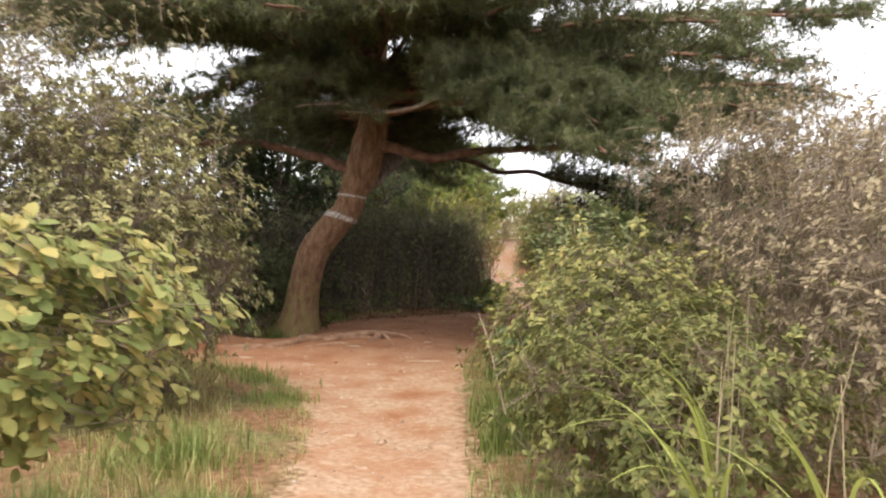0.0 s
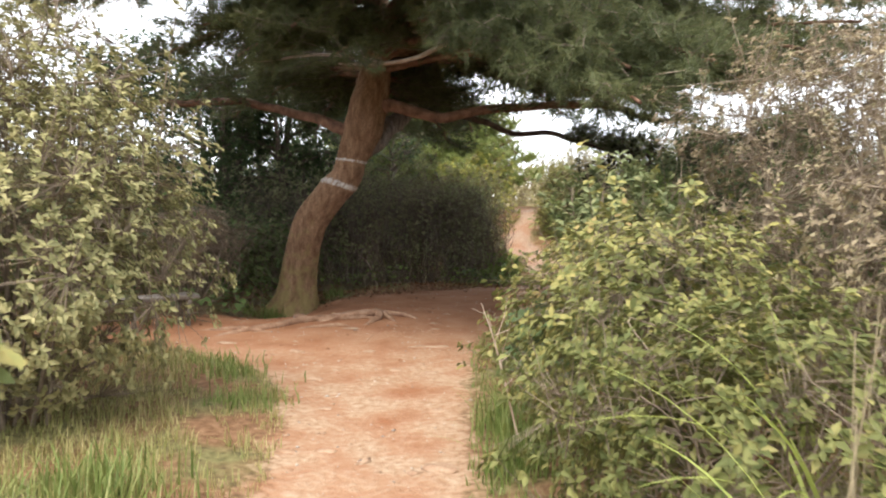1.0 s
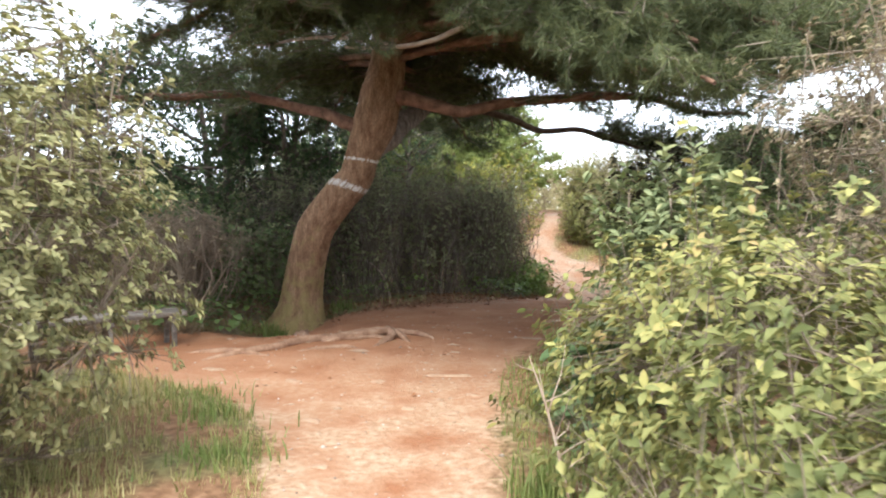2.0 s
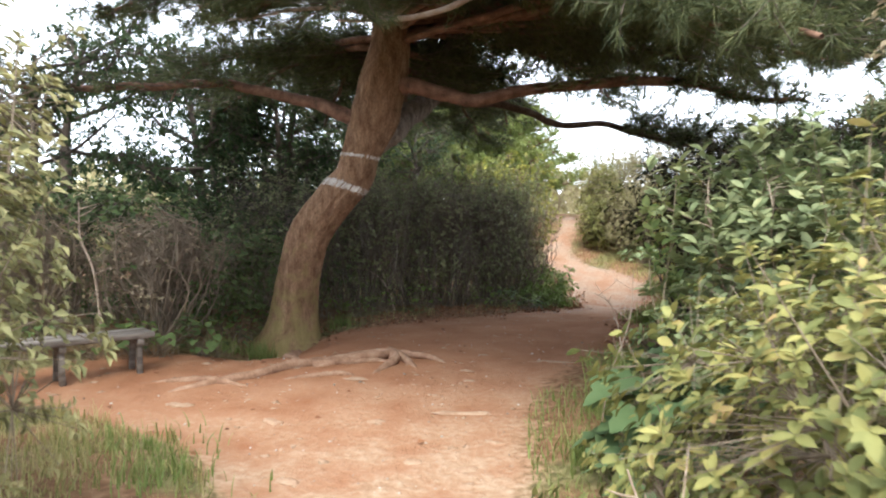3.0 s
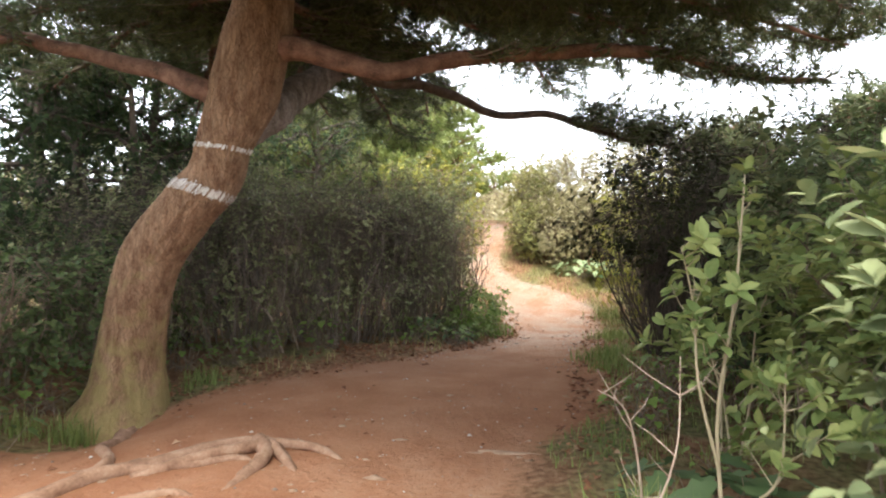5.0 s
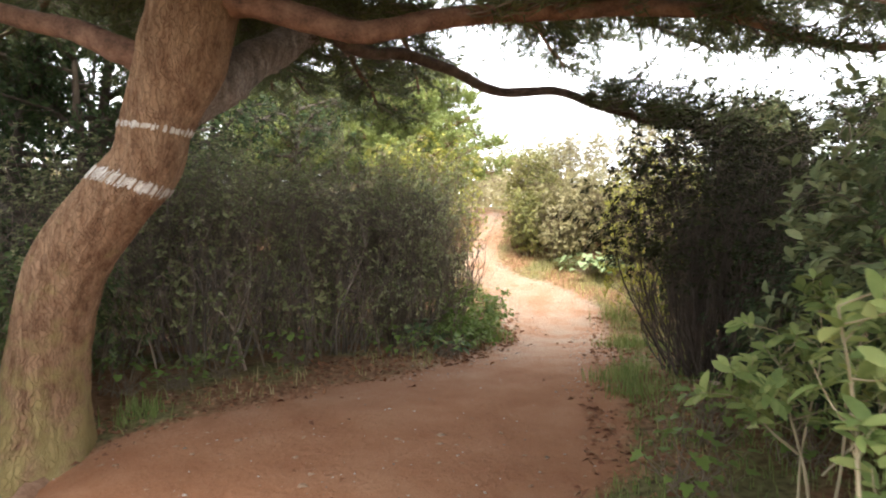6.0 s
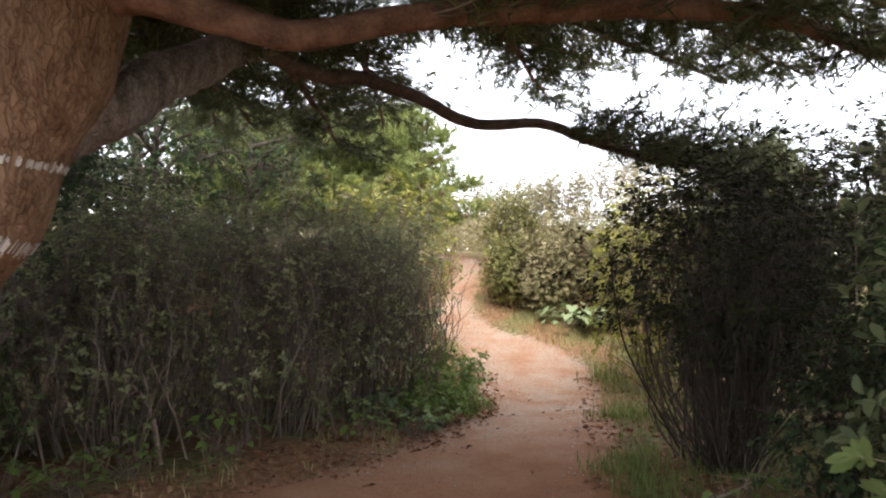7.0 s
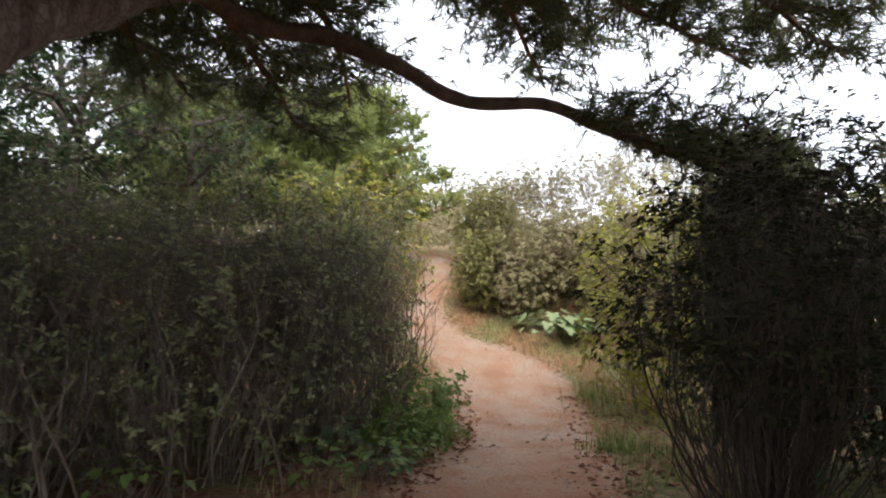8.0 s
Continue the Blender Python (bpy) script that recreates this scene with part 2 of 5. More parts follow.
def curve_points(pts, n):
    """A smooth line through pts (Catmull-Rom), n points."""
    p = np.asarray(pts, float)
    p = np.vstack([2 * p[0] - p[1], p, 2 * p[-1] - p[-2]])
    out = []
    for u in np.linspace(0, len(p) - 3 - 1e-6, n):
        i = int(u)
        t = u - i
        a, b, c, d = p[i:i + 4]
        out.append(0.5 * (2 * b + (c - a) * t + (2 * a - 5 * b + 4 * c - d) * t * t + (3 * b - a - 3 * c + d) * t ** 3))
    return np.array(out)


def tube(heap, pts, radii, sides=6, rough=0.0, rng=None):
    p = np.asarray(pts, float)
    n = len(p)
    r = np.interp(np.linspace(0, 1, n), np.linspace(0, 1, len(radii)), radii)
    d = np.gradient(p, axis=0)
    d /= np.linalg.norm(d, axis=1)[:, None] + 1e-9
    ref = np.where(np.abs(d[:, 2:3]) > 0.9, np.array([[1.0, 0, 0]]), np.array([[0, 0, 1.0]]))
    if np.abs(d[:, 2]).mean() > 0.6:
        ref = np.tile(np.array([[1.0, 0.05, 0]]), (n, 1))
    else:
        ref = np.tile(np.array([[0.05, 0.08, 1.0]]), (n, 1))
    a = np.cross(d, ref)
    a /= np.linalg.norm(a, axis=1)[:, None] + 1e-9
    b = np.cross(d, a)
    th = np.linspace(0, 2 * math.pi, sides, endpoint=False)
    rr = np.tile(r[:, None], (1, sides))
    if rough and rng is not None:
        rr *= 1 + rough * rng.normal(size=rr.shape)
    v = p[:, None] + rr[:, :, None] * (np.cos(th)[None, :, None] * a[:, None] + np.sin(th)[None, :, None] * b[:, None])
    i, j = np.meshgrid(np.arange(n - 1), np.arange(sides), indexing="ij")
    k = (j + 1) % sides
    f = np.stack([i * sides + j, i * sides + k, (i + 1) * sides + k, (i + 1) * sides + j], -1).reshape(-1, 4)
    heap.add(v.reshape(-1, 3), f)


def unit(a):
    return a / (np.linalg.norm(a, axis=-1, keepdims=True) + 1e-9)


def leaf_cloud(heap, base, way, up, size, wide=0.42, fold=0.12, droop=0.15, plain=False):
    """Folded leaves: one at each base, growing along way, its face towards up."""
    n = len(base)
    way = unit(way)
    side = unit(np.cross(way, up))
    up = np.cross(side, way)
    s = np.asarray(size).reshape(-1, 1) * np.ones((n, 1))
    if plain:
        v = np.stack([base, base + s * (0.5 * way - wide * 0.55 * side + fold * up), base + s * (way - droop * up), base + s * (0.5 * way + wide * 0.55 * side + fold * up)], 1)
        heap.add(v.reshape(-1, 3), (np.arange(n)[:, None, None] * 4 + np.array([[0, 2, 1], [0, 3, 2]])).reshape(-1, 3))
        return
    small = s.mean() < 0.07
    # rounded outline: share along the leaf, share of the half width
    outline = ((0.22, 0.66), (0.5, 1.0), (0.78, 0.72)) if small else ((0.16, 0.5), (0.38, 0.95), (0.62, 1.0), (0.84, 0.62))
    curl = rng_curl(n)
    rows = [base]
    for a, w in outline:
        mid = base + s * (a * way - (droop * a * a + curl * a * a) * up)
        lift = s * (fold * 0.6 * w) * up
        edge = s * (wide * 0.5 * w) * side
        rows += [mid - edge + lift, mid, mid + edge + lift]
    rows.append(base + s * (way - (droop + curl) * up))
    v = np.stack(rows, 1)
    k = len(outline)
    f = [[0, 2, 1], [0, 3, 2]]
    for r in range(k - 1):
        o = 1 + 3 * r
        f += [[o, o + 1, o + 4], [o, o + 4, o + 3], [o + 1, o + 2, o + 5], [o + 1, o + 5, o + 4]]
    o, t = 1 + 3 * (k - 1), 1 + 3 * k
    f += [[o, o + 1, t], [o + 1, o + 2, t]]
    m = v.shape[1]
    heap.add(v.reshape(-1, 3), (np.arange(n)[:, None, None] * m + np.array(f)).reshape(-1, 3))


CURL = np.random.default_rng(77)


def rng_curl(n):
    return CURL.normal(0.05, 0.12, (n, 1))


def rosettes(heap, tips, outward, rng, count, size, wide, spread=0.75, plain=True):
    """Whorls of leaves at the twig ends."""
    n = len(tips)
    out = np.repeat(unit(outward), count, 0)
    rand = rng.normal(size=(n * count, 3))
    way = unit(out * (1 - spread) + unit(rand - (rand * out).sum(1, keepdims=True) * out) * spread + rng.normal(size=rand.shape) * 0.15)
    base = np.repeat(tips, count, 0) - out * rng.uniform(0, 0.9, (n * count, 1)) * size
    sz = size * rng.uniform(0.6, 1.25, n * count)
    leaf_cloud(heap, base, way, out + rng.normal(size=way.shape) * 0.25, sz, wide, plain=plain)


def twigs(heap, a, b, r, rng, sides=3):
    """Thin tapering twigs from a to b."""
    n = len(a)
    d = unit(b - a)
    u = unit(np.cross(d, rng.normal(size=d.shape)))
    w = np.cross(d, u)
    r = np.asarray(r).reshape(-1, 1) * np.ones((n, 1))
    rings = []
    for p, q in ((a, 1.0), (b, 0.4)):
        for k in range(sides):
            an = 2 * math.pi * k / sides
            rings.append(p + q * r * (math.cos(an) * u + math.sin(an) * w))
    v = np.stack(rings, 1)
    f = np.array([[g * sides + k, g * sides + (k + 1) % sides, (g + 1) * sides + (k + 1) % sides, (g + 1) * sides + k] for g in range(1) for k in range(sides)])
    heap.add(v.reshape(-1, 3), (np.arange(n)[:, None, None] * 2 * sides + f).reshape(-1, 4))


def crown_tips(n, radii, base, rng, hollow=0.45, lumps=0.35, freq=1.4, power=2.0):
    """Points in an uneven ellipsoid shell centred over the origin, from z = base."""
    rx, ry, h = radii
    d = unit(rng.normal(size=(n * 2, 3)))
    if power == 2.0:
        d[:, 2] = np.where(d[:, 2] < -0.5, -d[:, 2], d[:, 2])
    off = rng.uniform(0, 50, 3)
    lump = np.array([noise.noise(Vector(x * freq * 1.6 + off)) + 0.5 * noise.noise(Vector(x * freq * 4 + off)) for x in d])
    rad = (1 + lumps * lump) * (hollow + (1 - hollow) * rng.uniform(0, 1, len(d)) ** 0.5)
    full = d / (np.abs(d) ** power).sum(1, keepdims=True) ** (1 / power)
    p = full * rad[:, None]
    cz = (base + h) / 2
    p = p * np.array([rx, ry, (h - base) / 2]) + np.array([0, 0, cz])
    p = p[p[:, 2] > max(0.06, base * 0.7)][:n]
    return p


def shrub(name, m, radii, label, category, leaf_mat, stem_mat, seed, base=0.25, tips=700, whorl=6, leaf=0.055, wide=0.42, stems=9, stem_r=0.016,
          hollow=0.45, lumps=0.35, bare=0, group="", spread=0.75, kind="", power=2.6, wisps=0, twig_mat=None, plain=True):
    rng = np.random.default_rng(seed)
    ob = thing(name, m, label, category, group, kind)
    rx, ry, h = radii
    pts = crown_tips(tips, radii, base, rng, hollow, lumps, power=power)
    wood, joints = Heap(), []
    for k in range(stems):
        an = 2 * math.pi * (k + rng.uniform(-0.3, 0.3)) / stems
        foot = np.array([math.cos(an) * rx * 0.16, math.sin(an) * ry * 0.16, -0.05]) * rng.uniform(0.3, 1.2)
        reach = rng.uniform(0.35, 0.95)
        end = np.array([math.cos(an) * rx * reach * 0.8, math.sin(an) * ry * reach * 0.8, h * rng.uniform(0.68, 0.92)])
        mid = foot * 0.45 + end * 0.55 + np.array([*(rng.normal(size=2) * 0.08 * rx), 0.06 * h])
        mid[:2] *= 0.8
        line = curve_points([foot, (foot + mid) / 2 + rng.normal(size=3) * 0.045, mid, (mid + end) / 2 + rng.normal(size=3) * 0.04 * rx, end], 14)
        one = Heap()
        tube(one, line, [stem_r * rng.uniform(0.7, 1.3), stem_r * 0.6, stem_r * 0.25], 5)
        part("stem", one, stem_mat, ob)
        joints.append(line[2:])
    joints = np.concatenate(joints)
    ends = pts[rng.integers(0, len(pts), stems * 5)]
    extra = []
    for e in ends:
        dd = ((joints - e) ** 2).sum(1) + 0.6 * np.maximum(0, joints[:, 2] - e[2] + 0.1)
        a = joints[int(dd.argmin())]
        b = a + (e - a) * 0.85
        line = curve_points([a, (a + b) / 2 + rng.normal(0, 0.04, 3), b], 6)
        tube(wood, line, [stem_r * 0.45, stem_r * 0.2], 4)
        extra.append(line[1:])
    joints = np.concatenate([joints] + extra)
    near = np.empty(len(pts), int)
    for i in range(0, len(pts), 400):
        dd = ((pts[i:i + 400, None] - joints[None]) ** 2)
        near[i:i + 400] = (dd[..., 0] + dd[..., 1] + dd[..., 2] * 0.7 + 0.5 * np.maximum(0, joints[None, :, 2] - pts[i:i + 400, None, 2])).argmin(1)
    sub = slice(None, None, 1 if len(pts) > 620 else 2)
    twigs(wood, joints[near][sub], pts[sub], stem_r * 0.2, rng)
    if bare:
        q = crown_tips(bare, (rx * 1.06, ry * 1.06, h * 1.1), base, rng, 0.5, lumps)
        jn = joints[rng.integers(0, len(joints), len(q))]
        q = jn + (q - jn) * np.minimum(1, 0.6 / (np.linalg.norm(q - jn, axis=1, keepdims=True) + 1e-6))
        twigs(wood, jn, q, stem_r * 0.25, rng)
    if wisps:
        top = pts[pts[:, 2] > 0.62 * h]
        a = top[rng.integers(0, len(top), wisps)] - np.array([0, 0, 0.15])
        b = a + rng.normal(0, 0.12, a.shape) * np.array([1, 1, 0]) + np.array([0, 0, 1.0]) * rng.uniform(0.2, 0.62, (wisps, 1))
        twigs(wood, a, b, stem_r * 0.3, rng)
        pts = np.concatenate([pts, b, b * 0.7 + a * 0.3])
    tagged(part("twig_mass", wood, twig_mat or stem_mat, ob), kind="stuff")
    leaves = Heap()
    outward = unit(pts - np.array([0, 0, h * 0.35])) + np.array([0, 0, 0.55])
    rosettes(leaves, pts, outward, rng, whorl, leaf, wide, spread, plain)
    tagged(part("foliage", leaves, leaf_mat, ob, "", not plain), kind="stuff")
    return ob


def canes(ob, n, rx, ry, h, mat, seed, r=0.008, reach=1.0, upright=0.5, gather=0.2):
    """Long bare canes that fan out from the foot of a bush, fork and end in thin twigs."""
    rng = np.random.default_rng(seed)
    heap = Heap()
    for k in range(n):
        an, far = rng.uniform(0, 2 * math.pi), reach * math.sqrt(rng.uniform(0.08, 1))
        out = np.array([math.cos(an) * rx * far, math.sin(an) * ry * far, 0])
        foot = out * gather + np.array([*rng.normal(0, 0.06, 2), -0.05])
        top = h * rng.uniform(0.7, 1.02) * (1 - 0.18 * far)
        mid = foot + out * (0.5 - 0.3 * upright) * (1.2 - gather) + np.array([*rng.normal(0, 0.13, 2), top * 0.5])
        end = out * rng.uniform(0.8, 1.1) + np.array([*rng.normal(0, 0.06, 2), top])
        line = curve_points([foot, (foot + mid) / 2 + rng.normal(0, 0.035, 3), mid, (mid + end) / 2 + rng.normal(0, 0.05, 3), end], 13)
        rr = r * rng.uniform(0.6, 1.4)
        tube(heap, line, [rr, rr * 0.7, rr * 0.25], 4)
        for c in range(5):
            a = line[int(rng.integers(4, 12))]
            b = a + out * rng.uniform(0.05, 0.35) + np.array([*rng.normal(0, 0.12, 2), rng.uniform(0.15, 0.5)])
            tube(heap, curve_points([a, (a + b) / 2 + rng.normal(0, 0.03, 3), b], 5), [rr * 0.45, rr * 0.15], 3)
    tagged(part("cane_mass", heap, mat, ob), kind="stuff")
    return ob


def blades(heap, foot, height, rng, width=0.006, lean=0.45, segs=3, turn=None):
    """Curved grass blades."""
    n = len(foot)
    an = rng.uniform(0, 2 * math.pi, n) if turn is None else np.full(n, turn)
    out = np.stack([np.cos(an), np.sin(an), np.zeros(n)], 1)
    side = np.stack([-np.sin(an), np.cos(an), np.zeros(n)], 1)
    h = np.asarray(height).reshape(-1, 1) * np.ones((n, 1))
    ln = np.abs(rng.normal(0, lean, (n, 1)))
    w = width * rng.uniform(0.6, 1.4, (n, 1))
    rows = []
    for k in range(segs + 1):
        t = k / segs
        c = foot + h * (t * (1 - 0.25 * ln * t)) * np.array([0, 0, 1.0]) + out * h * ln * t * t
        ww = w * (1 - t) ** 0.6
        rows += [c - side * ww, c + side * ww]
    v = np.stack(rows, 1)
    f = np.array([[2 * k, 2 * k + 1, 2 * k + 3, 2 * k + 2] for k in range(segs)])
    heap.add(v.reshape(-1, 3), (np.arange(n)[:, None, None] * (2 * segs + 2) + f).reshape(-1, 4))


# ---------- ground ----------
HEIGHT_Y = [-60, 6, 8, 10, 12, 14, 16, 17.5, 19, 20, 20.8, 22, 22.8, 23.6, 24.2, 25.2, 27, 60, 3000]
HEIGHT_Z = [0, 0.02, 0.02, 0.06, 0.15, 0.21, 0.2, 0.08, -0.05, 0.04, 0.2, 0.5, 0.78, 1.3, 1.62, 1.8, 1.85, 1.8, 1.5]
LEFT_Y = [-60, 5.85, 7, 8.3, 8.9, 9.6, 10.1, 10.6, 11.2, 11.7, 12.4, 13.0, 13.8, 14.5, 15.1, 16.2, 18, 19.4, 20.7, 21.6, 22.3, 22.8, 23.6, 24.1, 25, 28]
LEFT_X = [-0.75, -0.78, -0.95, -1.2, -1.5, -2.1, -3.0, -4.2, -4.6, -4.3, -3.5, -2.9, -2.4, -1.6, -1.0, 0.1, 0.8, 1.1, 1.15, 0.95, 0.65, 0.6, 0.85, 1.1, 0.9, -1.5]
RIGHT_Y = [-60, 6, 10.3, 11.3, 12.4, 13.2, 15, 17.6, 19.8, 20.8, 21.6, 22.2, 22.7, 23.6, 24.1, 25, 28]
RIGHT_X = [0.45, 0.42, 0.27, 0.32, 0.78, 1.35, 1.8, 2.4, 2.85, 2.9, 2.5, 1.8, 1.4, 1.42, 1.6, 1.5, -0.6]


def path_depth(x, y):
    """How far inside the trodden path, in metres (outside: minus)."""
    return np.minimum(x - np.interp(y, LEFT_Y, LEFT_X), np.interp(y, RIGHT_Y, RIGHT_X) - x)


def wave(x, y):
    return 0.5 * np.sin(1.7 * x + 0.6 * y) + 0.3 * np.sin(3.9 * y - 1.3 * x + 1) + 0.25 * np.sin(7.3 * x + 5.1 * y) + 0.15 * np.sin(17 * x - 13 * y)


def ground_z(x, y):
    x, y = np.asarray(x, float), np.asarray(y, float)
    z = sum(np.interp(y + o, HEIGHT_Y, HEIGHT_Z) for o in (-0.4, -0.2, 0, 0.2, 0.4)) / 5
    z = z - 0.3 * np.exp(-((x + 2.95) / 0.7) ** 2 - ((y - 13.4) / 0.8) ** 2)
    d = path_depth(x, y)
    side = np.clip(-d / 0.5, 0, 1)
    z = z + 0.05 * side + 0.02 * wave(x, y) * (0.45 + side) - 0.02 * np.clip(d / 0.5, 0, 1)
    return z


def make_ground():
    def axis(lo, hi, step, far):
        core = np.arange(lo, hi + 1e-6, step)
        grow = np.cumsum(step * 1.35 ** np.arange(1, 28))
        grow = grow[grow < far]
        return np.concatenate([lo - grow[::-1], core, hi + grow])
    xs, ys = axis(-5.5, 5.0, 0.1, 1500), axis(3.0, 25.5, 0.1, 1500)
    gx, gy = np.meshgrid(xs, ys)
    gz = ground_z(gx, gy)
    rng = np.random.default_rng(4)
    gz = gz + rng.normal(0, 0.0035, gz.shape)
    v = np.stack([gx, gy, gz], -1).reshape(-1, 3)
    w, h = len(xs), len(ys)
    i, j = np.meshgrid(np.arange(w - 1), np.arange(h - 1))
    q = j * w + i
    f = np.stack([q, q + 1, q + w + 1, q + w], -1).reshape(-1, 4)
    me = raw_mesh("ground", v, f)
    d = path_depth(gx, gy) + 0.1 * wave(gx * 1.7, gy * 1.9)
    a = me.attributes.new("trodden", "FLOAT", "POINT")
    a.data.foreach_set("value", np.clip(0.5 + d / 0.5, 0, 1).astype(np.float32).ravel())
    g = me.attributes.new("sandy", "FLOAT", "POINT")
    g.data.foreach_set("value", np.clip((12.6 + 0.4 * gx - gy) / 3.5, 0, 1).astype(np.float32).ravel())
    gr = me.attributes.new("gravelly", "FLOAT", "POINT")
    gr.data.foreach_set("value", (np.clip((gy - 14.6 - 0.5 * gx) / 3.0, 0, 1)).astype(np.float32).ravel())
    return me


def ground_material():
    mat = bpy.data.materials.new("trodden_earth")
    mat.use_nodes = True
    n, l = mat.node_tree.nodes, mat.node_tree.links
    b = n["Principled BSDF"]
    b.inputs["Roughness"].default_value, b.inputs["Specular IOR Level"].default_value = 0.95, 0.15
    co = n.new("ShaderNodeTexCoord")

    def nz(scale, detail=6):
        t = n.new("ShaderNodeTexNoise")
        t.inputs["Scale"].default_value, t.inputs["Detail"].default_value = scale, detail
        l.new(co.outputs["Object"], t.inputs[0])
        return t.outputs[0]

    def ramp(fac, stops):
        r = n.new("ShaderNodeValToRGB")
        el = r.color_ramp.elements
        while len(el) < len(stops):
            el.new(0.5)
        for k, (p, c) in enumerate(stops):
            el[k].position, el[k].color = p, (*c, 1)
        l.new(fac, r.inputs[0])
        return r.outputs[0]

    def mix(fac, a, c):
        m = n.new("ShaderNodeMixRGB")
        l.new(fac, m.inputs[0])
        l.new(a, m.inputs[1])
        l.new(c, m.inputs[2])
        return m.outputs[0]

    def attr(name):
        a = n.new("ShaderNodeAttribute")
        a.attribute_name = name
        return a.outputs["Fac"]
    mid, fine, grit = nz(2.2), nz(17), nz(110, 3)
    red = ramp(mid, [(0.3, (0.285, 0.125, 0.062)), (0.5, (0.355, 0.168, 0.088)), (0.7, (0.42, 0.225, 0.13))])
    sand = ramp(fine, [(0.3, (0.32, 0.2, 0.125)), (0.5, (0.4, 0.27, 0.18)), (0.68, (0.48, 0.36, 0.26))])
    bits = ramp(grit, [(0.35, (0.17, 0.075, 0.04)), (0.52, (0.33, 0.17, 0.1)), (0.7, (0.5, 0.35, 0.25))])
    gain = n.new("ShaderNodeMath")
    gain.operation = "MULTIPLY"
    gain.inputs[1].default_value = 0.45
    l.new(fine, gain.inputs[0])
    red = mix(gain.outputs[0], red, bits)
    sandy = n.new("ShaderNodeMath")
    sandy.operation = "MULTIPLY"
    l.new(attr("sandy"), sandy.inputs[0])
    patch = n.new("ShaderNodeMapRange")
    patch.inputs[1].default_value, patch.inputs[2].default_value = 0.28, 0.6
    l.new(mid, patch.inputs[0])
    l.new(patch.outputs[0], sandy.inputs[1])
    dirt = mix(sandy.outputs[0], red, sand)
    gravel = ramp(grit, [(0.32, (0.19, 0.125, 0.09)), (0.5, (0.36, 0.26, 0.195)), (0.68, (0.52, 0.42, 0.34))])
    some = n.new("ShaderNodeMath")
    some.operation = "MULTIPLY"
    some.inputs[1].default_value = 0.75
    l.new(attr("gravelly"), some.inputs[0])
    blotch = n.new("ShaderNodeMapRange")
    blotch.inputs[1].default_value, blotch.inputs[2].default_value, blotch.inputs[3].default_value, blotch.inputs[4].default_value = 0.36, 0.62, 0.3, 0.95
    l.new(mid, blotch.inputs[0])
    l.new(blotch.outputs[0], some.inputs[1])
    dirt = mix(some.outputs[0], dirt, gravel)
    wild = ramp(fine, [(0.3, (0.09, 0.075, 0.038)), (0.5, (0.165, 0.15, 0.065)), (0.7, (0.24, 0.215, 0.1))])
    brown = ramp(fine, [(0.3, (0.13, 0.07, 0.038)), (0.5, (0.215, 0.12, 0.066)), (0.7, (0.3, 0.185, 0.11))])
    bare = n.new("ShaderNodeMapRange")
    bare.inputs[1].default_value, bare.inputs[2].default_value = 0.4, 0.56
    l.new(nz(1.3), bare.inputs[0])
    wild = mix(bare.outputs[0], wild, brown)
    edge = n.new("ShaderNodeMath")
    edge.operation = "MULTIPLY_ADD"
    edge.inputs[1].default_value = 0.9
    l.new(fine, edge.inputs[0])
    off = n.new("ShaderNodeMath")
    off.operation = "SUBTRACT"
    off.inputs[1].default_value = 0.45
    l.new(attr("trodden"), off.inputs[0])
    l.new(off.outputs[0], edge.inputs[2])
    sharp = n.new("ShaderNodeMapRange")
    sharp.inputs[1].default_value, sharp.inputs[2].default_value = 0.3, 0.7
    l.new(edge.outputs[0], sharp.inputs[0])
    l.new(mix(sharp.outputs[0], wild, dirt), b.inputs["Base Color"])
    add = n.new("ShaderNodeMath")
    add.operation = "MULTIPLY_ADD"
    add.inputs[1].default_value = 0.4
    l.new(grit, add.inputs[0])
    l.new(fine, add.inputs[2])
    bp = n.new("ShaderNodeBump")
    bp.inputs["Strength"].default_value, bp.inputs["Distance"].default_value = 0.9, 0.028
    l.new(add.outputs[0], bp.inputs["Height"])
    l.new(bp.outputs[0], b.inputs["Normal"])
    return mat


ground = part("ground", make_ground(), ground_material(), smooth=True)
tagged(ground, "reddish trodden earth path between grassy verges and leaf litter", "ground", kind="structure")


def at(x, y, turn=0.0, size=1.0, up=0.0):
    """A pose that stands on the ground."""
    return pose(x, y, float(ground_z(x, y)) + up, 0, 0, turn) @ Matrix.Scale(size, 4)


# ---------- the leaning pine ----------
TRUNK = [(-2.8, 13.78, -0.4), (-2.77, 13.8, -0.1), (-2.74, 13.82, 0.15), (-2.71, 13.82, 0.45), (-2.65, 13.8, 0.85), (-2.49, 13.75, 1.4), (-2.15, 13.68, 1.85), (-1.9, 13.65, 2.12), (-1.79, 13.63, 2.42),
         (-1.63, 13.63, 2.85), (-1.52, 13.62, 3.25), (-1.43, 13.62, 3.75), (-1.44, 13.65, 4.3), (-1.4, 13.7, 5.4), (-1.3, 13.8, 6.6), (-1.35, 13.8, 8.0)]
TRUNK_R = [0.6, 0.46, 0.36, 0.3, 0.268, 0.262, 0.24, 0.225, 0.23, 0.3, 0.285, 0.235, 0.21, 0.17, 0.12, 0.03]


